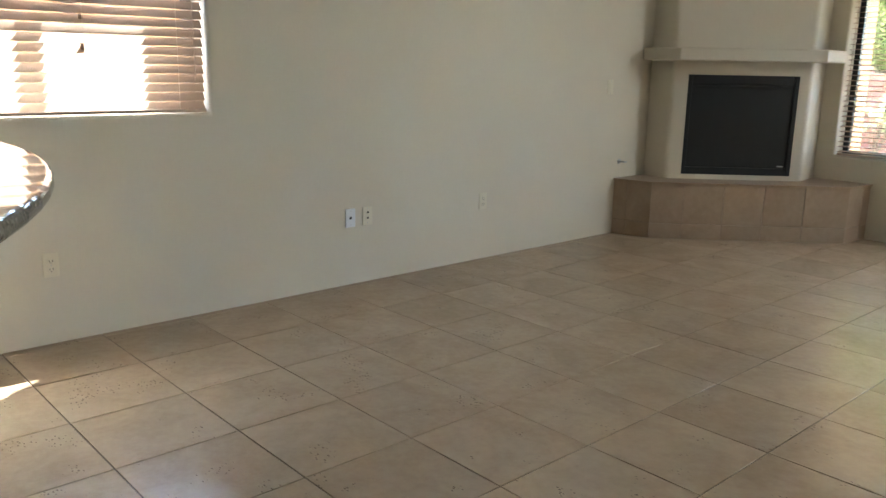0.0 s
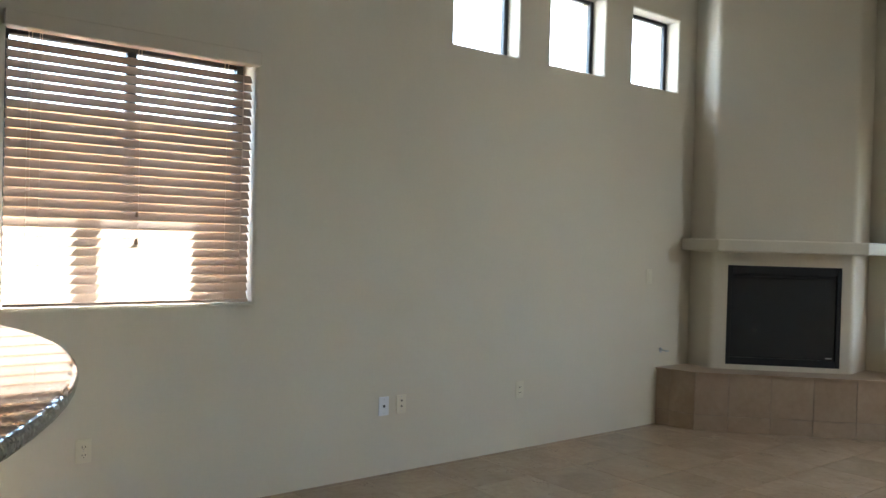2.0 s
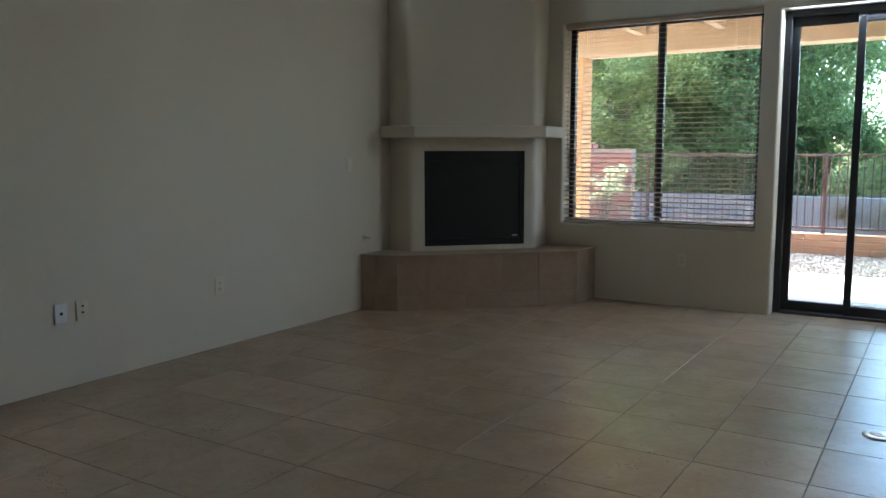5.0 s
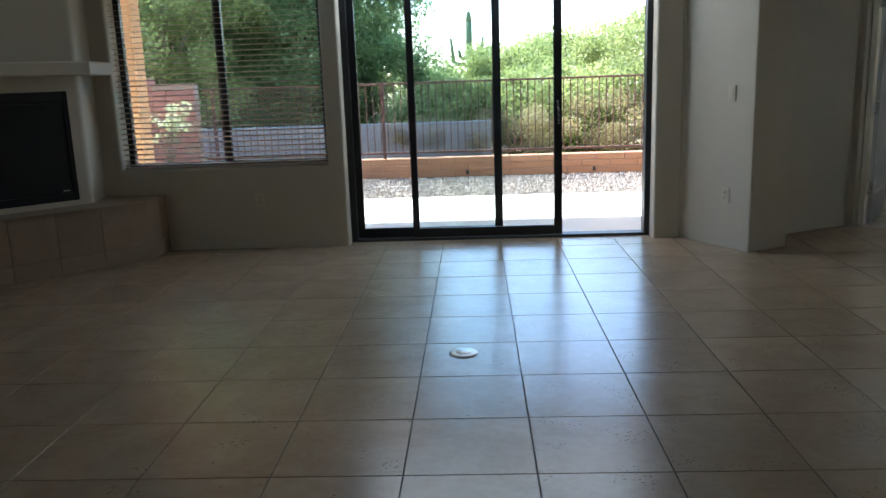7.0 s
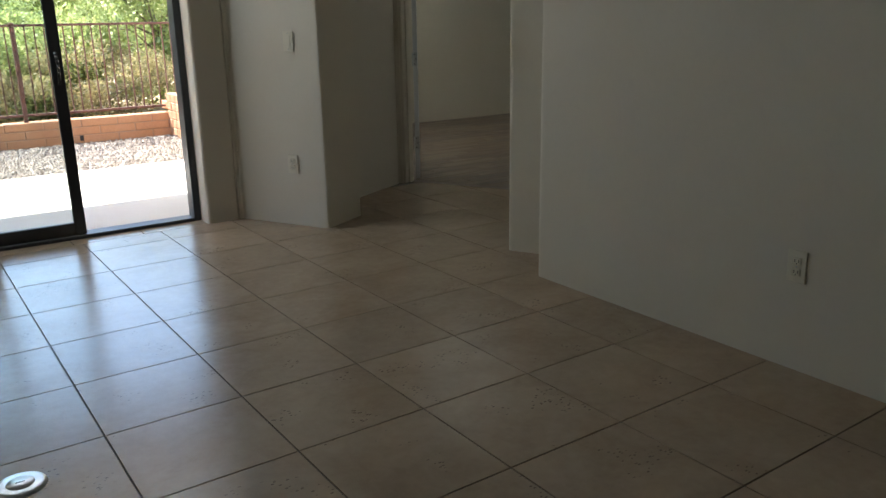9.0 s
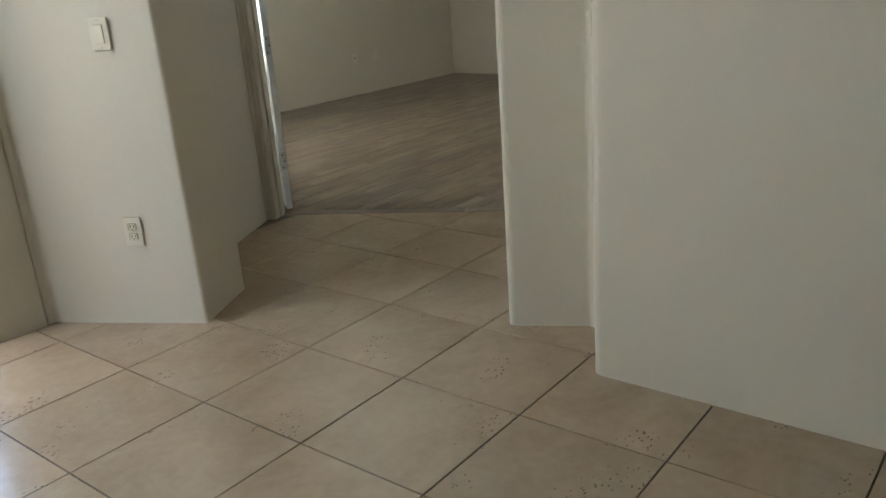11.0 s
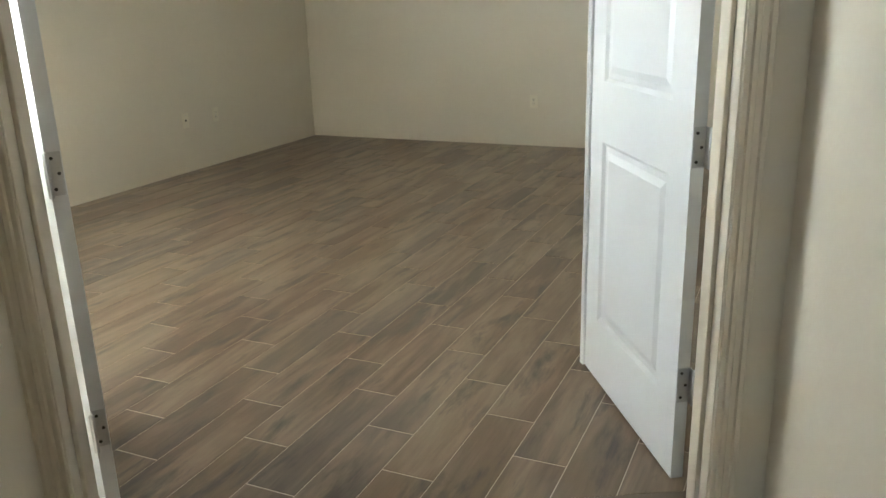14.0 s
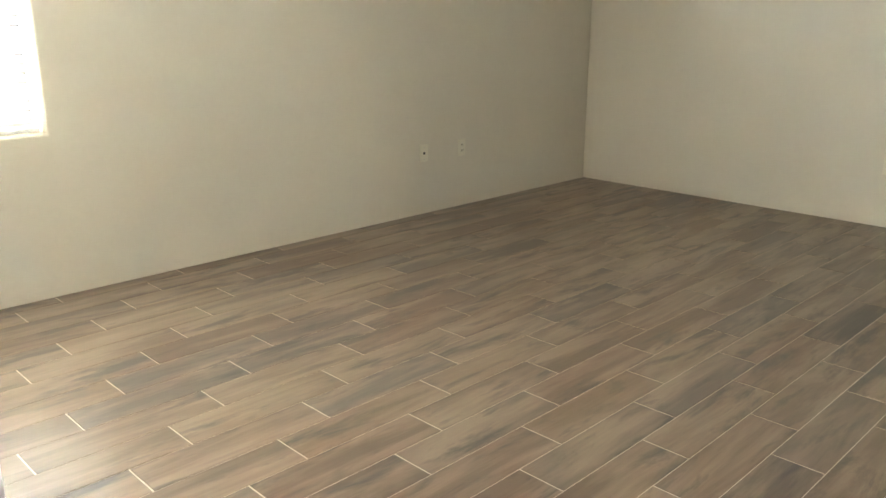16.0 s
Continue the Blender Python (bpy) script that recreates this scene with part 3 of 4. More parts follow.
for k in range(6):
    bm = prism(tops, HT - 0.012, HT)
    for side, s in ((1, k), (-1, k + 1)):
        if 0 < s < 6:
            cpt = Vector((-3.2, 2.20, 0)) + FU * (0.36 * s + 0.02)
            bmesh.ops.bisect_plane(bm, geom=list(bm.verts) + list(bm.edges) + list(bm.faces), plane_co=cpt + FU * 0.0015 * side, plane_no=FU * side, clear_inner=True)
            bmesh.ops.holes_fill(bm, edges=[e for e in bm.edges if e.is_boundary])
    if bm.faces:
        part("top_tile", bm, HEARTH, hearth)

# ---------------------------------------------------------------- plates on the walls
def plate(name, m, kind, label, mat=None):
    """Wall plate in a local frame: x along the wall, -y into the room."""
    p = thing(name, m, label, name.replace("_", " "))
    mat = mat or PLATE
    part("cover", box(-0.037, -0.007, -0.0585, 0.037, 0.0, 0.0585, 0.003), mat, p)
    if kind == "outlet":
        for z in (-0.02, 0.02):
            s = part("socket", box(-0.017, -0.009, z - 0.014, 0.017, -0.0065, z + 0.014, 0.004), mat, p)
            for x in (-0.007, 0.007):
                part("slot", box(x - 0.0015, -0.0096, z - 0.004, x + 0.0015, -0.0088, z + 0.006), DARK, s)
            part("slot", tube((0, -0.0096, z - 0.009), (0, -0.0088, z - 0.009), 0.0025, seg=8), DARK, s)
        part("screw", tube((0, -0.0085, 0), (0, -0.0065, 0), 0.003, seg=8), STEEL, p)
    elif kind == "rocker":
        part("rocker", box(-0.0165, -0.0105, -0.033, 0.0165, -0.006, 0.033, 0.002), mat, p)
        for z in (-0.048, 0.048):
            part("screw", tube((0, -0.0085, z), (0, -0.0065, z), 0.003, seg=8), STEEL, p)
    elif kind == "toggle":
        part("toggle", box(-0.005, -0.018, 0.0, 0.005, -0.006, 0.012, 0.002), mat, p)
        for z in (-0.03, 0.03):
            part("screw", tube((0, -0.0085, z), (0, -0.0065, z), 0.003, seg=8), STEEL, p)
    elif kind == "jack":
        part("jack", box(-0.008, -0.0095, -0.008, 0.008, -0.006, 0.008, 0.001), DARK, p, "dark jack socket")
        for z in (-0.042, 0.042):
            part("screw", tube((0, -0.0085, z), (0, -0.0065, z), 0.003, seg=8), STEEL, p)
    elif kind == "coax":
        for z in (-0.012, 0.024):
            part("connector", tube((0, -0.014, z), (0, -0.006, z), 0.0055, seg=10), DARK, p, "dark cable connector")
        for z in (-0.042, 0.048):
            part("screw", tube((0, -0.0085, z), (0, -0.0065, z), 0.003, seg=8), STEEL, p)
    return p


def west(y, z):
    return pose(XL, y, z, 0, 0, 90)


plate("wall_outlet", west(-2.05, 0.39), "outlet", "ivory duplex wall outlet low on the plaster wall")
plate("jack_plate", west(-0.310, 0.424), "jack", "white telephone jack plate low on the plaster wall", PLATE_W)
plate("cable_plate", west(-0.180, 0.424), "coax", "ivory cable plate with two dark connectors")
plate("wall_outlet", west(0.838, 0.420), "outlet", "ivory duplex wall outlet low on the plaster wall")
plate("light_switch", west(2.245, 1.21), "rocker", "ivory rocker switch beside the fireplace")
plate("wall_outlet", pose(XR, 0.382, 0.392, 0, 0, -90), "outlet", "ivory duplex outlet low on the plaster wall")
A28 = -62.0
plate("light_switch", pose(*vp(0.035, -1.522), 1.143, 0, 0, A28), "rocker", "ivory rocker switch on the pier by the patio door")
plate("wall_outlet", pose(*vp(0.01, -1.522), 0.395, 0, 0, A28), "outlet", "ivory duplex outlet low on the pier")
plate("light_switch", pose(*vp(1.778, -1.74), 1.114, 0, 0, A28 + 270), "toggle", "ivory toggle switch on the pier's return")
plate("wall_outlet", pose(-1.02, YN, 0.40, 0, 0, 0), "outlet", "cream duplex outlet below the window")
plate("jack_plate", pose(7.825, BY, 0.42, 0, 0, 0), "jack", "ivory jack plate low on the bedroom wall")
plate("wall_outlet", pose(8.193, BY, 0.42, 0, 0, 0), "outlet", "ivory duplex outlet low on the bedroom wall")
plate("wall_outlet", pose(BX, 4.954, 0.40, 0, 0, -90), "outlet", "ivory duplex outlet low on the bedroom's end wall")

# gas key valve above the hearth
gv = thing("gas_valve", pose(XL, 2.43, 0.60, 0, 0, 90), "small chrome gas key valve on the wall above the hearth", "gas valve")
part("escutcheon", tube((0, 0, 0), (0, -0.006, 0), 0.022, 0.020, seg=20), STEEL, gv)
part("key_stem", tube((0, -0.006, 0), (0, -0.06, 0), 0.005, seg=8), STEEL, gv)
part("key_grip", box(-0.022, -0.066, -0.006, 0.022, -0.060, 0.006, 0.002), STEEL, gv)

# round floor socket cover
fd = thing("floor_socket", pose(0.655, 1.224, 0.0), "round brushed metal floor socket cover set in the tiles", "floor outlet")
part("cover_plate", lathe([(0.001, 0.009), (0.055, 0.009), (0.068, 0.006), (0.072, 0.0)], 32), STEEL, fd, "", True)
part("lid", lathe([(0.001, 0.012), (0.036, 0.012), (0.039, 0.0085)], 28), STEEL, fd, "", True)
part("lid_slot", box(-0.012, -0.002, 0.0118, 0.012, 0.002, 0.0128), DARK, fd)

# ---------------------------------------------------------------- breakfast bar and pendant lamp
BC, BR, BTOP = Vector((-2.15, -5.14, 0)), 2.71, 1.075
arc = [(BC.x + BR * math.sin(radians(a)), BC.y + BR * math.cos(radians(a))) for a in range(-24, 67, 3)]
inner = [(BC.x + (BR - 0.62) * math.sin(radians(a)), BC.y + (BR - 0.62) * math.cos(radians(a))) for a in range(66, -30, -3)]
arc = [(max(x, XL + 0.002), y) for x, y in arc]
inner = [(max(x, XL + 0.002), y) for x, y in inner]
bar = thing("breakfast_bar", Matrix(), "curved raised breakfast bar with a polished granite top", "counter")
ct = part("countertop", prism(arc + inner, BTOP - 0.04, BTOP), GRANITE, bar, "polished dark speckled granite top")
soften(ct, 0.016, 4)
ra, ri = BR - 0.27, BR - 0.42
bodyo = [(max(BC.x + ra * math.sin(radians(a)), XL + 0.002), BC.y + ra * math.cos(radians(a))) for a in range(-24, 61, 3)]
bodyi = [(max(BC.x + ri * math.sin(radians(a)), XL + 0.002), BC.y + ri * math.cos(radians(a))) for a in range(60, -27, -3)]
part("base_wall", prism(bodyo + bodyi, 0.0, BTOP - 0.04), WALL, bar, "cream plaster base of the bar")

pl = thing("pendant_lamp", pose(-1.395, -2.85, 0), "amber glass bell pendant lamp hanging above the bar", "lamp")
part("shade", lathe([(0.028, 2.11), (0.040, 2.07), (0.052, 2.00), (0.066, 1.94), (0.092, 1.905), (0.089, 1.905), (0.062, 1.94), (0.047, 2.00), (0.035, 2.07)], 28), AMBER, pl, "frosted amber glass shade", True)
part("cap", lathe([(0.001, 2.145), (0.024, 2.14), (0.031, 2.105)], 16), BRONZE, pl, "", True)
part("rod", tube((0, 0, 2.14), (0, 0, HI), 0.005, seg=8), BRONZE, pl)

# ---------------------------------------------------------------- double bedroom door
def local(d, n, z=0.0):
    x, y = vp(d, n)
    return Matrix.Translation((x, y, z)) @ Matrix.Rotation(radians(28 - 90), 4, "Z")   # x along the doorway, y into the bedroom


dj = tagged(new("door_frame_1"), "beige painted door frame with moulded casing", "door frame", kind="structure")
dj.matrix_world = local(0, 0)
part("jamb", box(-0.03, -0.085, 0.0, 0.0, 0.045, 2.07, 0.002, 1), TRIM, dj)
part("jamb", box(JW, -0.085, 0.0, JW + 0.03, 0.045, 2.07, 0.002, 1), TRIM, dj)
part("head_jamb", box(-0.03, -0.085, 2.04, JW + 0.03, 0.045, 2.07, 0.002, 1), TRIM, dj)
part("stop", box(0.0, -0.04, 0.0, 0.012, 0.0, 2.04, 0.002, 1), TRIM, dj)
part("stop", box(JW - 0.012, -0.04, 0.0, JW, 0.0, 2.04, 0.002, 1), TRIM, dj)


def casing(s, x):
    prof = [(0.0, 0.0), (0.0, 0.010), (0.003, 0.012), (0.014, 0.012), (0.018, 0.017), (0.028, 0.018), (0.032, 0.013), (0.044, 0.015), (0.048, 0.021), (0.058, 0.022), (0.062, 0.018), (0.062, 0.0)]
    part("casing", prism([(x + s * w, -0.079 - t) for w, t in prof], 0.0, 2.10), TRIM, dj, "moulded casing")


casing(-1, -0.004)
casing(1, JW + 0.004)
part("head_casing", box(-0.066, -0.10, 2.044, JW + 0.066, -0.078, 2.10, 0.004), TRIM, dj)


def leaf(name, m, s, label):
    """A two-panel door leaf: x from the hinge edge, y across its thickness (0 to -0.035*s)."""
    d = tagged(new(name), label, "door", "double bedroom door", "structure")
    d.matrix_world = m
    T, W, HT2 = 0.035, 0.758, 2.025
    px0, px1 = 0.125, 0.633
    rows = [(0.235, 0.855), (1.045, 1.90)]
    bm = bmesh.new()
    ys = (-T / 2, T / 2)
    xs = [0.0, px0, px1, W]
    zs = [0.012, rows[0][0], rows[0][1], rows[1][0], rows[1][1], HT2]
    for i in range(3):
        for j in range(5):
            hole = i == 1 and j in (1, 3)
            t = 0.35 if hole else 1.0
            if not hole:
                add_box(bm, xs[i], ys[0], zs[j], xs[i + 1], ys[1], zs[j + 1])
    bmesh.ops.remove_doubles(bm, verts=bm.verts, dist=0.0004)
    kill = [f for f in bm.faces if all(len(e.link_faces) > 2 for e in f.edges)]
    bmesh.ops.delete(bm, geom=kill, context="FACES_ONLY")
    part("slab", bm, WHITE, d)
    for z0, z1 in rows:
        bm = bmesh.new()
        for sgn in (-1, 1):
            # sloped moulding, then a raised field
            prof = [(0.0, T / 2), (0.012, T / 2 - 0.009), (0.030, T / 2 - 0.009), (0.052, T / 2 - 0.003)]
            rings = []
            for inset, y in prof:
                rings.append([bm.verts.new((x, sgn * y, z)) for x, z in ((px0 + inset, z0 + inset), (px1 - inset, z0 + inset), (px1 - inset, z1 - inset), (px0 + inset, z1 - inset))])
            for r0, r1 in zip(rings, rings[1:]):
                for k in range(4):
                    bm.faces.new((r0[k], r0[(k + 1) % 4], r1[(k + 1) % 4], r1[k]))
            bm.faces.new(rings[-1])
        part("panel", bm, WHITE, d, "raised moulded panel")
    return d


# near leaf, open at a right angle
NL = Matrix.Translation((*vp(JW + 0.006, 0.135), 0)) @ Matrix.Rotation(radians(33.0), 4, "Z")
l1 = leaf("door_2", NL, 1, "white two-panel bedroom door leaf, open into the room")
def butt_hinge(door, z, side):
    """A hinge across the gap behind the door's edge; side is +1 or -1 along the door's thickness."""
    k0 = (-0.026, side * 0.020)
    h = part("hinge", tube((*k0, z - 0.051), (*k0, z + 0.051), 0.0065, seg=12), STEEL, door, "brushed steel butt hinge", True)
    bm = box(-0.0028, -0.015, z - 0.051, -0.0004, 0.015, z + 0.051, 0.0008, 1)
    part("hinge_leaf", bm, STEEL, h)
    bm = bmesh.new()
    add_box(bm, -0.026, side * 0.017 - 0.0013, z - 0.051, -0.002, side * 0.017 + 0.0013, z + 0.051)
    add_box(bm, -0.062, side * 0.022 - 0.0013, z - 0.051, -0.026, side * 0.022 + 0.0013, z + 0.051)
    part("hinge_leaf", bm, STEEL, h)
    for dz, dy in ((-0.036, 0.006), (0.0, -0.006), (0.036, 0.006)):
        part("screw", tube((-0.0046, dy, z + dz), (-0.0026, dy, z + dz), 0.0042, seg=10), DARK, h)


for z in (0.30, 0.945, 1.80):
    butt_hinge(l1, z, -1)
part("astragal", box(0.758, -0.010, 0.012, 0.770, 0.030, 2.025, 0.002, 1), WHITE, l1)
part("astragal", box(0.746, 0.0178, 0.012, 0.758, 0.028, 2.025, 0.002, 1), WHITE, l1)
# far leaf, swung further round
FL = Matrix.Translation((*vp(0.017, 0.085), 0)) @ Matrix.Rotation(radians(56.5), 4, "Z")
l2 = leaf("door_3", FL, -1, "white two-panel bedroom door leaf, swung wide open")
for z in (0.30, 0.955, 1.80):
    butt_hinge(l2, z, 1)

# ---------------------------------------------------------------- patio and yard
GZ = -0.08
gr = part("ground", box(-300, YN + 0.28, GZ - 0.4, 300, 600, GZ - 0.02), SUBSOIL)
tagged(gr, "dry desert ground reaching the horizon", "ground", kind="structure")
pa = part("patio", box(-3.6, YN + 0.275, GZ - 0.1, 3.3, 6.72, -0.035), CONCRETE)
tagged(pa, "pale concrete patio slab", "patio", kind="structure")
bm = bmesh.new()
bmesh.ops.create_grid(bm, x_segments=60, y_segments=24, size=0.5)
for v in bm.verts:
    v.co = Vector((v.co.x * 11 - 0.5, v.co.y * 2.7 + 7.55, GZ + 0.025 * noise.noise(v.co * 9)))
g = part("gravel", bm, GRAVEL)
tagged(g, "pale pebble gravel bed between patio and wall", "gravel", kind="stuff")
# loose pebbles
bm = bmesh.new()
rng = random.Random(4)
for _ in range(11000):
    x, y, r = rng.uniform(-3.2, 4.2), rng.uniform(6.72, 8.85), rng.uniform(0.009, 0.024)
    vs = [bm.verts.new((x + r * a * rng.uniform(0.7, 1.3), y + r * b * rng.uniform(0.7, 1.3), GZ + 0.012 + r * c)) for a, b, c in ((1, 0, 0), (0, 1, 0), (-1, 0, 0), (0, -1, 0), (0, 0, 0.8))]
    for k in range(4):
        bm.faces.new((vs[k], vs[(k + 1) % 4], vs[4]))
pb = part("pebbles", bm, leaf_material("pebble", (0.13, 0.10, 0.08), (0.44, 0.37, 0.31)))
tagged(pb, "loose pale pebbles", "gravel", kind="stuff")

# low block wall with the iron fence on it
WY = 8.95
lw = thing("garden_wall", pose(0, WY, GZ), "low tan slump-block retaining wall", "garden wall")
part("core", box(-5.2, 0.012, -0.1, 3.62, 0.19, 0.27), MORTAR, lw)
me = as_mesh("block", box(-0.197, 0.0, -0.0, 0.197, 0.20, 0.087, 0.006, 1), BLOCK)
for r in range(3):
    for k in range(22):
        x = -5.0 + k * 0.402 + (0.2 if r % 2 else 0)
        o = new("block", me)
        o.parent = lw
        o.location = (x, 0.004 * ((k * 7 + r) % 3), 0.002 + r * 0.094)
for x in (0.62, 2.42):
    part("weep_hole", box(x - 0.02, -0.006, 0.03, x + 0.02, 0.02, 0.09), DARK, lw, "dark weep hole")
fence = thing("iron_fence", pose(0, WY + 0.10, GZ + 0.285), "rust-red iron bar fence on the block wall", "fence")
for z in (0.07, 1.05):
    part("rail", box(-3.15, -0.018, z - 0.014, 3.9, 0.018, z + 0.014, 0.003, 1), RUST, fence)
me = as_mesh("bar", box(-0.007, -0.007, 0.05, 0.007, 0.007, 1.05), RUST)
for k in range(70):
    o = new("bar", me)
    o.parent = fence
    o.location = (-3.1 + 0.1 * k, 0, 0)
me = as_mesh("post", box(-0.022, -0.022, -0.02, 0.022, 0.022, 1.08, 0.003, 1), RUST)
for x in (-3.0, -0.56, 1.88):
    o = new("post", me)
    o.parent = fence
    o.location = (x, 0, 0)

# return planter at the end of the wall
pw = thing("planter_wall", pose(3.45, 8.1, GZ), "low tan block planter with a stepped corner", "planter")
part("core", box(0.012, -1.4, -0.1, 0.188, 0.84, 0.50), MORTAR, pw)
me = as_mesh("block", box(0.0, -0.197, 0.0, 0.20, 0.197, 0.096, 0.006, 1), BLOCK)
for r in range(5):
    for k in range(6):
        o = new("block", me)
        o.parent = pw
        o.location = (0, -1.2 + 0.402 * k + (0.2 if r % 2 else 0) - 0.1, 0.004 + r * 0.102)

# red block side wall
sw = thing("side_wall", pose(-3.14, 8.7, GZ), "tall reddish block boundary wall stepping up", "boundary wall")
part("core", box(-3.0, 0.014, -0.1, 0.0, 0.18, 1.44), MORTAR, sw)
part("step_core", box(-3.0, 0.014, 1.44, -0.62, 0.18, 1.53), MORTAR, sw)
me = as_mesh("block", box(-0.196, 0.0, 0.0, 0.196, 0.195, 0.144, 0.006, 1), BLOCK_R)
for r in range(10):
    for k in range(7):
        o = new("block", me)
        o.parent = sw
        o.location = (-0.2 - 0.402 * k - (0.2 if r % 2 else 0), 0, 0.002 + 0.151 * r)
        if r == 9 and k == 0:
            bpy.data.objects.remove(o)

# patio cover: post, beam, boarded soffit
pc = thing("patio_cover", Matrix(), "patio roof with tan stucco post, beam and boarded soffit", "patio cover")
part("post", box(-3.25, 6.38, -0.035, -2.97, 6.68, 2.46, 0.02, 3), STUCCO, pc, "orange-tan stucco post")
part("beam", box(-3.5, 6.38, 2.44, 3.9, 6.68, 2.75, 0.01), WOODBEAM, pc)
part("soffit", box(-3.5, YN + 0.285, 2.75, 3.9, 6.8, 2.85), WOODBEAM, pc)
for k in range(8):
    x = -3.2 + k * 0.9
    part("rafter", box(x, YN + 0.29, 2.64, x + 0.09, 6.38, 2.75, 0.004, 1), WOODBEAM, pc)

# grey low wall beyond the fence, and the neighbour's wall outside the west window
gw = part("far_wall", box(-14, 10.4, GZ - 0.3, 1.0, 10.6, 0.62, 0.01), GREYWALL)
tagged(gw, "low grey block wall beyond the fence", "garden wall")
nw = part("neighbour_wall", box(-7.2, -9, -0.3, -6.9, 8.6, 2.5), STUCCO)
tagged(nw, "tan stucco boundary wall outside the window", "boundary wall")
sg = part("side_ground", box(-60, -60, GZ - 0.4, XL - 0.26, YN + 0.28, GZ - 0.03), SUBSOIL)
tagged(sg, "bare desert ground beside the house", "ground", kind="structure")


# ---------------------------------------------------------------- plants
def leaves(store, c, r, n, size, rng, squash=0.8):
    g = np.random.default_rng(rng.randrange(1 << 30))
    p = g.normal(size=(n, 3))
    p *= (g.random((n, 1)) ** 0.45) / np.linalg.norm(p, axis=1, keepdims=True)
    p = p * np.array((r, r, r * squash)) + np.array(c)
    a = g.normal(size=(n, 3))
    a /= np.linalg.norm(a, axis=1, keepdims=True)
    b = np.cross(a, g.normal(size=(n, 3)))
    b /= np.linalg.norm(b, axis=1, keepdims=True)
    s = size * g.uniform(0.6, 1.4, (n, 1))
    store.append(np.stack((p + a * s, p + b * s * 0.5, p - a * s, p - b * s * 0.5), 1).reshape(-1, 3))


def foliage(name, store, mat, parent=None):
    v = np.concatenate(store)
    me = bpy.data.meshes.new(name)
    me.from_pydata(v.tolist(), [], np.arange(len(v)).reshape(-1, 4).tolist())
    me.materials.append(mat)
    ob = new(name, me)
    ob.parent = parent
    return ob


def tree(name, x, y, h, spread, clumps, per, mat, label, seed, size=0.06, low=0.25, cat="tree"):
    rng = random.Random(seed)
    t = thing(name, pose(x, y, GZ), label, cat)
    tb = bmesh.new()
    crown = []
    top = Vector((rng.uniform(-0.2, 0.2), rng.uniform(-0.2, 0.2), h * 0.45))
    add_tube(tb, (0, 0, -0.1), top, 0.035 * h / 2, 0.02 * h / 2, 8)
    for k in range(clumps):
        a = rng.uniform(0, 2 * math.pi)
        rr = spread * math.sqrt(rng.uniform(0.02, 1))
        z = h * (low + (1 - low) * rng.random() ** 0.8)
        f = 1.0 - 0.55 * abs((z / h - 0.6) / 0.5)
        c = Vector((math.cos(a) * rr * f, math.sin(a) * rr * f, z))
        if k < 14:
            mid = top.lerp(c, 0.5) + Vector((0, 0, 0.1 * h * rng.random()))
            add_tube(tb, top * rng.uniform(0.5, 1.0), mid, 0.018 * h / 2, 0.010 * h / 2, 6)
            add_tube(tb, mid, c, 0.010 * h / 2, 0.003, 5)
        leaves(crown, c, spread * rng.uniform(0.17, 0.34), int(per * 2.5), size * 0.56, rng)
    part("trunk", tb, BARK, t, "", True)
    foliage("crown", crown, mat, t)
    return t


DT = "large dark green desert tree behind the fence"
YS_ = "yellow-green desert shrub behind the fence"
tree("desert_tree", -2.75, 14.8, 6.4, 2.9, 110, 420, LEAF_D, DT, 1, 0.075, 0.10)
tree("desert_tree", -6.6, 15.8, 6.0, 3.0, 90, 380, LEAF_D, "dense green desert tree beyond the side wall", 2, 0.08, 0.12)
tree("desert_tree", -4.9, 12.4, 4.6, 2.0, 60, 330, LEAF_Y, "bright yellow-green desert tree behind the side wall", 3, 0.06, 0.12)
tree("desert_tree", -2.9, 17.6, 4.2, 2.4, 60, 330, LEAF_D, "green desert tree behind the fence", 4, 0.075, 0.08)
tree("desert_tree", -5.0, 19.0, 6.8, 3.3, 100, 420, LEAF_D, "tall green desert tree in a thicket beyond the fence", 31, 0.09, 0.05)
tree("desert_tree", -8.5, 20.0, 6.6, 3.3, 90, 400, LEAF_D, "tall green desert tree in a thicket beyond the side wall", 32, 0.09, 0.05)
for k, (x, y, h, s) in enumerate(((1.5, 15.0, 1.9, 1.8), (3.2, 17.5, 2.2, 2.0), (4.6, 13.2, 2.5, 2.0), (6.9, 15.5, 3.2, 2.4), (9.5, 18.0, 3.6, 2.8), (12.5, 17.0, 3.8, 3.0), (2.4, 12.6, 1.35, 1.5), (0.4, 12.9, 1.2, 1.3), (6.4, 12.0, 1.8, 1.6), (8.6, 13.0, 2.4, 1.9))):
    tree("shrub", x, y, h, s, 55, 300, LEAF_Y, "tall " + YS_ if h > 2 else "low " + YS_, 40 + k, 0.055, 0.03, "shrub")
for k, (x, y, h, s) in enumerate(((-1.6, 16.6, 2.2, 2.0), (-4.4, 16.8, 2.4, 2.2), (-7.4, 17.2, 2.4, 2.3), (-10.5, 17.5, 2.6, 2.4))):
    tree("shrub", x, y, h, s, 50, 280, LEAF_D, "broad green shrub under the trees", 80 + k, 0.07, 0.0, "shrub")
for k, (x, y, h, s) in enumerate(((3.3, 11.2, 0.95, 1.2), (5.4, 10.8, 1.1, 1.3), (-0.4, 11.0, 0.6, 0.9), (1.4, 10.9, 0.75, 1.0))):
    tree("shrub", x, y, h, s, 26, 220, SCRUB, "dry straw-coloured scrub behind the fence", 60 + k, 0.035, 0.02, "shrub")

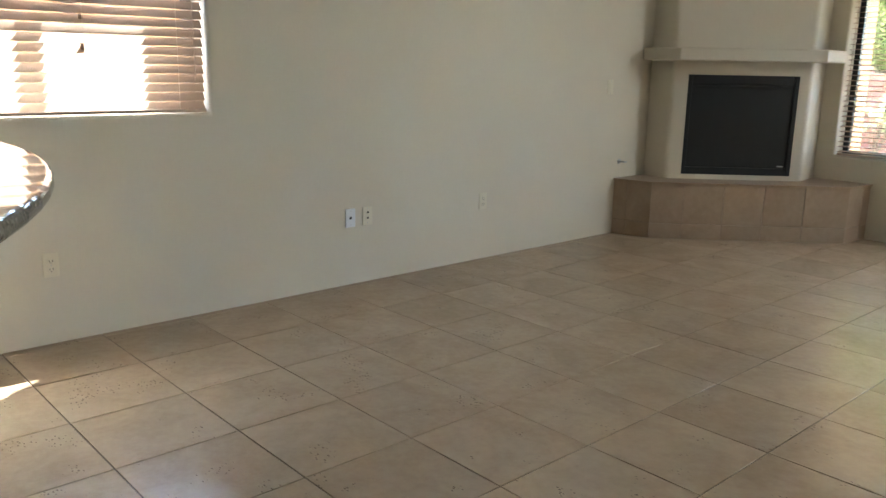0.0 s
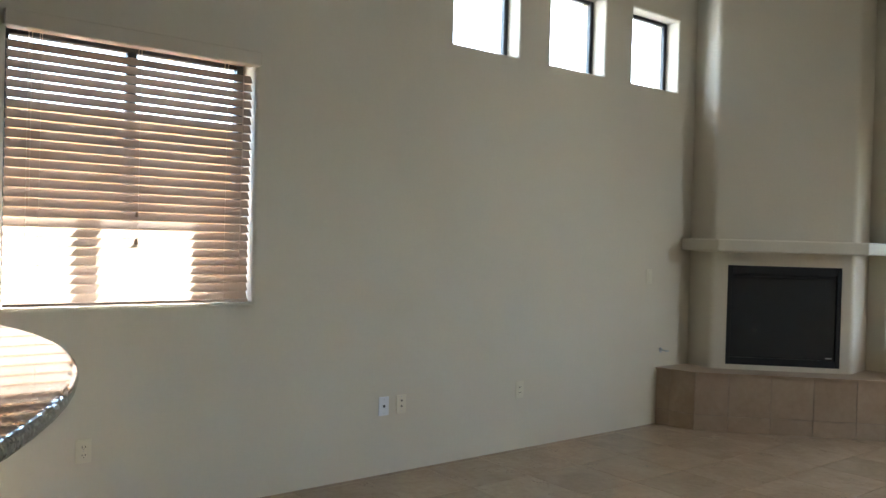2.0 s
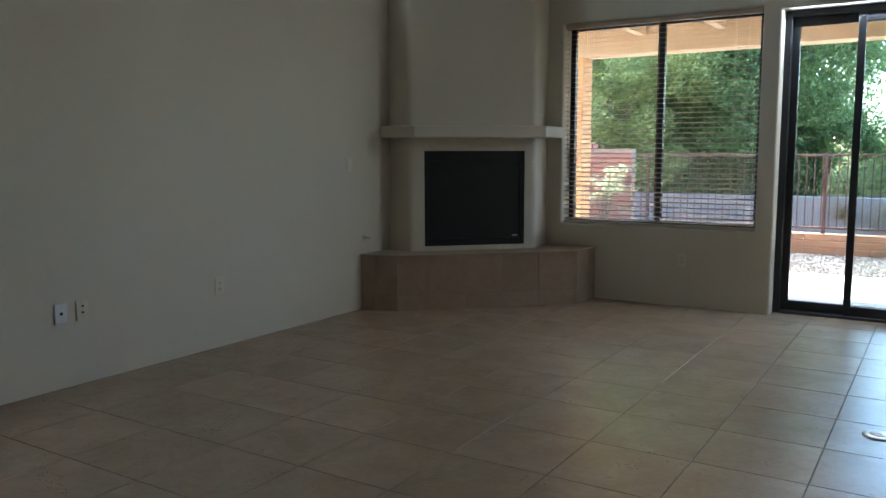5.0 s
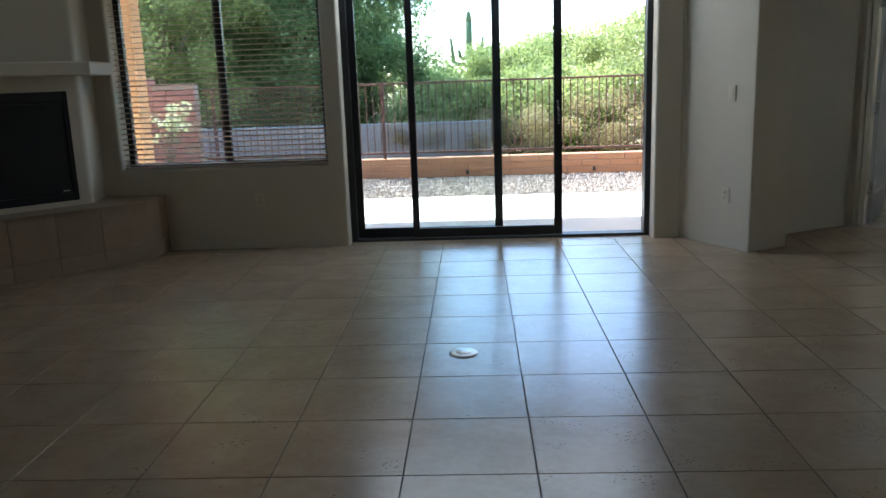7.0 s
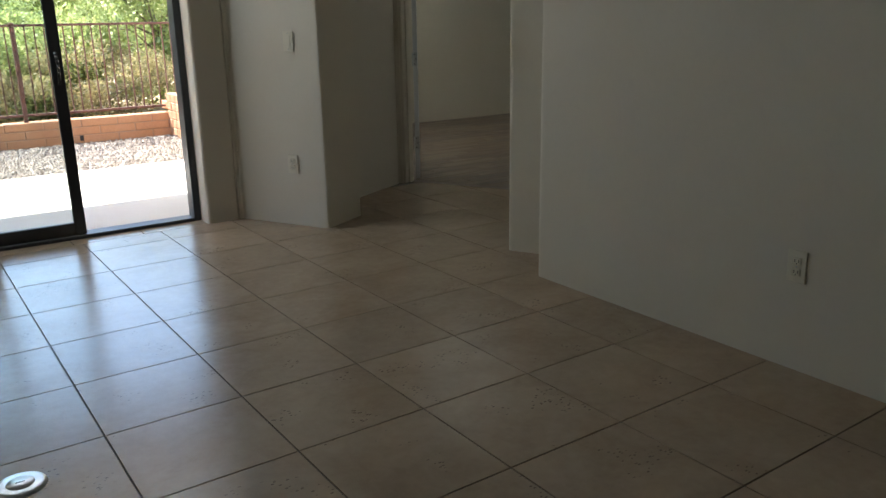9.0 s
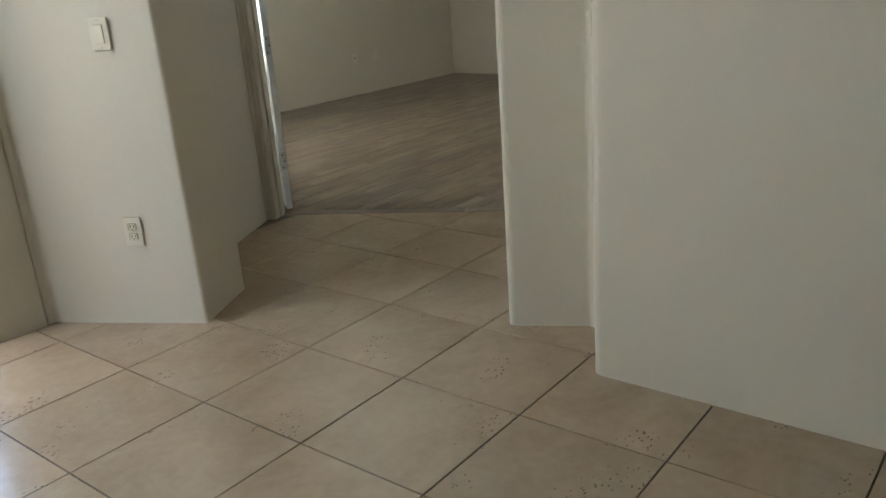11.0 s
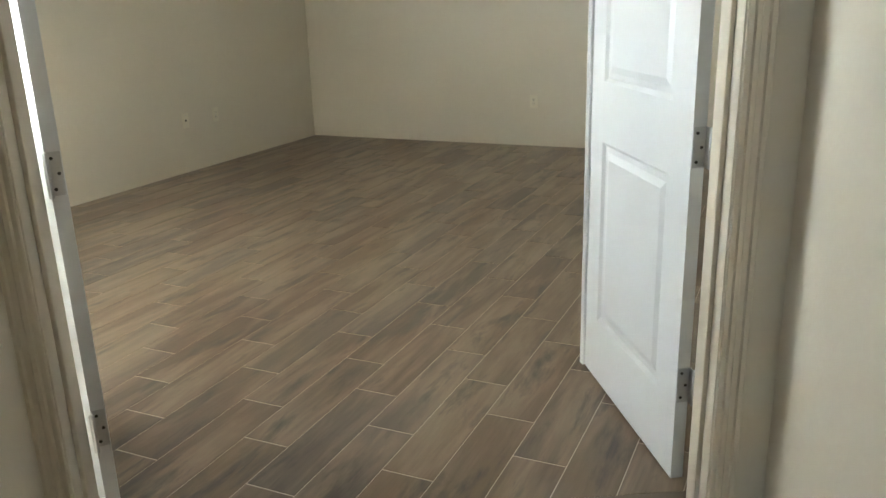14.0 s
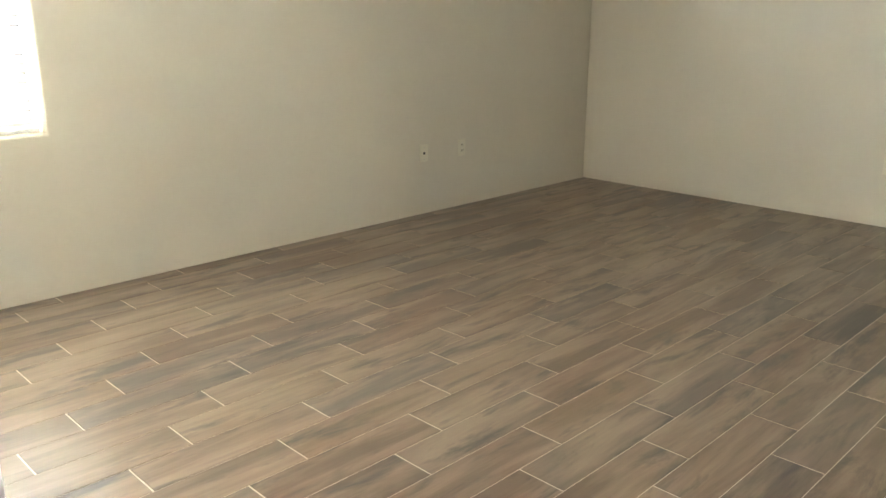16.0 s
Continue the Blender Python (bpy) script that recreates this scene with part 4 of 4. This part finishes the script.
# distant scrub belt
rng = random.Random(21)
store = []
for _ in range(260):
    x, y = rng.uniform(-45, 50), rng.uniform(24, 55)
    leaves(store, (x, y, GZ + rng.uniform(0.2, 1.3)), rng.uniform(1.2, 2.4), 260, 0.16, rng, 0.7)
ds = foliage("distant_scrub", store, LEAF_Y)
tagged(ds, "belt of distant desert scrub", "shrubs", kind="stuff")


def saguaro(x, y):
    t = thing("saguaro", pose(x, y, GZ), "tall saguaro cactus with upturned arms in the distance", "cactus")
    bm = bmesh.new()
    prof = [(0.24, 0), (0.26, 2.5), (0.25, 5.4), (0.18, 5.95), (0.05, 6.15)]
    for (r0, z0), (r1, z1) in zip(prof, prof[1:]):
        add_tube(bm, (0, 0, z0), (0, 0, z1), r0, r1, 14)
    part("stem", bm, CACTUS, t, "", True)
    for sx, z, hh in ((-1.6, 2.2, 1.9), (-0.9, 2.6, 0.6), (1.2, 2.6, 1.5)):
        bm = bmesh.new()
        e = Vector((0.75 * sx, 0.1, z + 0.15))
        add_tube(bm, (0, 0, z), e, 0.12, 0.16, 12)
        add_tube(bm, e, e + Vector((0.12 * sx, 0, hh)), 0.17, 0.10, 12)
        part("arm", bm, CACTUS, t, "", True)


saguaro(0.5, 60.0)

# potted pale shrub and a low stone by the side wall
pp = thing("potted_plant", pose(-3.35, 8.1, GZ), "pale leafy plant in a grey glazed pot", "potted plant")
part("pot", lathe([(0.001, 0.0), (0.13, 0.0), (0.17, 0.18), (0.19, 0.36), (0.20, 0.38), (0.17, 0.38), (0.15, 0.30), (0.001, 0.30)], 20), CERAMIC, pp, "", True)
rng = random.Random(31)
store, st = [], bmesh.new()
for k in range(16):
    a, r, z = rng.uniform(0, 6.28), rng.uniform(0.05, 0.32), rng.uniform(0.72, 1.15)
    c = Vector((r * math.cos(a), r * math.sin(a), z))
    add_tube(st, (0, 0, 0.3), c, 0.010, 0.004, 5)
    leaves(store, c, 0.10, 34, 0.024, rng)
part("stems", st, BARK, pp)
foliage("foliage", store, LEAF_P, pp)
ps = part("garden_stone", lathe([(0.001, 0.16), (0.12, 0.15), (0.20, 0.09), (0.22, 0.0)], 14), PALE, None, "", True, pose(-3.25, 6.95, GZ))
tagged(ps, "pale rounded garden stone on the gravel", "stone")

# ---------------------------------------------------------------- floors, laid last
fl = part("floor", prism([(XL - 0.01, YS), (XR + 0.01, YS), (XR + 0.01, 1.4), vp(1.75, -1.2), vp(1.75, 0.0), vp(-0.12, 0.0), vp(-0.12, -1.2), (2.4, YN + 0.02), (2.2, YN + 0.27), (-0.35, YN + 0.27), (-0.4, YN + 0.02), (XL - 0.01, YN + 0.02)], -0.06, -0.004), GROUT)
tagged(fl, "beige stone-look tile floor with dark joints", "floor", kind="structure")
GAP = 0.0027


def tile_mesh(x0, y0, x1, y1, z=0.0):
    bm = box(x0, y0, -0.008, x1, y1, z)
    top = [e for e in bm.edges if all(v.co.z > z - 1e-5 for v in e.verts)]
    bmesh.ops.bevel(bm, geom=top, offset=0.0006, segments=1, affect="EDGES")
    return bm


whole = as_mesh("tile", tile_mesh(-S / 2 + GAP, -S / 2 + GAP, S / 2 - GAP, S / 2 - GAP), TILE)
rest = bmesh.new()
for i in range(-8, 11):
    for j in range(-21, 9):
        cx, cy = (i + 0.5) * S, (j + 0.5) * S
        x0, x1, y0, y1 = max(cx - S / 2, XL - 0.012), cx + S / 2, max(cy - S / 2, YS), min(cy + S / 2, YN + 0.012 if cx < 2.5 else 99)
        if x1 - x0 < 0.02 or y1 - y0 < 0.02:
            continue
        rel = Vector((cx, cy, 0)) - O
        d, n = rel.dot(D), rel.dot(NN)
        if cx > XR + 0.15 and not (-0.25 < d < 1.95 and n > -2.1):
            continue
        if cx > 2.0 and cy > YN - 0.3 and not (-0.8 < d < 1.9 and n > -2.0):
            continue
        if n > 0.36 and cx > 2.5:
            continue
        cut = n > -0.36 and cx > 2.5
        full = x1 - x0 > S - 0.01 and y1 - y0 > S - 0.01
        if cy < -3.3:
            b2 = tile_mesh(x0 + GAP, y0 + GAP, x1 - GAP, y1 - GAP)
            me = bpy.data.meshes.new("t")
            b2.to_mesh(me)
            b2.free()
            rest.from_mesh(me)
            bpy.data.meshes.remove(me)
            continue
        if full and not cut:
            o = new("tile", whole)
            o.location = (cx, cy, 0)
        else:
            b2 = tile_mesh(x0 + GAP, y0 + GAP, x1 - GAP, y1 - GAP)
            if cut:
                bmesh.ops.bisect_plane(b2, geom=list(b2.verts) + list(b2.edges) + list(b2.faces), plane_co=O - NN * 0.003, plane_no=NN, clear_outer=True)
                bmesh.ops.holes_fill(b2, edges=[e for e in b2.edges if e.is_boundary])
            if not b2.faces:
                b2.free()
                continue
            o = new("tile", as_mesh("tile", b2, TILE))
        o.parent = fl
rt = part("tiles_behind", rest, TILE_S, fl)
tagged(rt, kind="stuff")
# strip of tile in the patio door's recess
for k in range(6):
    x0, x1 = -0.31 + 0.41 * k, -0.31 + 0.41 * (k + 1)
    part("tile", tile_mesh(x0 + GAP, YN + 0.012 + GAP, x1 - GAP, YN + 0.14), TILE, fl)

# bedroom: wood-look planks in thirds
PL, PW = 0.6285, 0.1653
bf = part("floor_bedroom", prism([vp(-0.7, 0.0), vp(2.4, 0.0), (BX, BS), (BX, BY), (BW, BY)], -0.06, -0.0014), GROUT_B)
tagged(bf, "brown wood-look plank tile floor laid in thirds", "floor", kind="structure")
PG, PE = 0.0013, 0.0026


def plank_mesh(x0, y0, x1, y1):
    bm = box(x0, y0, -0.008, x1, y1, 0.0)
    top = [e for e in bm.edges if all(v.co.z > -1e-5 for v in e.verts)]
    bmesh.ops.bevel(bm, geom=top, offset=0.0009, segments=1, affect="EDGES")
    return bm


whole = as_mesh("plank", plank_mesh(-PL / 2 + PE, -PW / 2 + PG, PL / 2 - PE, PW / 2 - PG), WOOD)
rest = bmesh.new()
STRIP = 0.09
for r in range(-21, 14):
    yb = 5.22 + r * PW
    if yb + PW < BS or yb > BY:
        continue
    for k in range(-5, 9):
        xb = 5.99 + r * PL / 3 + k * PL
        while xb > 10.6:
            xb -= PL * 14
        while xb < 10.6 - PL * 14:
            xb += PL * 14
        x0, x1, y0, y1 = max(xb, BW), min(xb + PL, BX + 0.01), max(yb, BS), min(yb + PW, BY + 0.01)
        if x1 - x0 < 0.02 or y1 - y0 < 0.02:
            continue
        corners = [((Vector((x, y, 0)) - O).dot(NN)) for x in (x0, x1) for y in (y0, y1)]
        if max(corners) < STRIP:
            continue
        cut = min(corners) < STRIP
        full = x1 - x0 > PL - 0.01 and y1 - y0 > PW - 0.01
        near = y0 > 2.6
        if not near:
            b2 = plank_mesh(x0 + PE, y0 + PG, x1 - PE, y1 - PG)
            if cut:
                bmesh.ops.bisect_plane(b2, geom=list(b2.verts) + list(b2.edges) + list(b2.faces), plane_co=O + NN * STRIP, plane_no=NN, clear_inner=True)
            me = bpy.data.meshes.new("t")
            b2.to_mesh(me)
            b2.free()
            rest.from_mesh(me)
            bpy.data.meshes.remove(me)
            continue
        if full and not cut:
            o = new("plank", whole)
            o.location = ((x0 + x1) / 2, (y0 + y1) / 2, 0)
        else:
            b2 = plank_mesh(x0 + PE, y0 + PG, x1 - PE, y1 - PG)
            if cut:
                bmesh.ops.bisect_plane(b2, geom=list(b2.verts) + list(b2.edges) + list(b2.faces), plane_co=O + NN * STRIP, plane_no=NN, clear_inner=True)
                bmesh.ops.holes_fill(b2, edges=[e for e in b2.edges if e.is_boundary])
            o = new("plank", as_mesh("plank", b2, WOOD))
        o.parent = bf
rp = part("planks_beyond", rest, WOOD_S, bf)
tagged(rp, kind="stuff")
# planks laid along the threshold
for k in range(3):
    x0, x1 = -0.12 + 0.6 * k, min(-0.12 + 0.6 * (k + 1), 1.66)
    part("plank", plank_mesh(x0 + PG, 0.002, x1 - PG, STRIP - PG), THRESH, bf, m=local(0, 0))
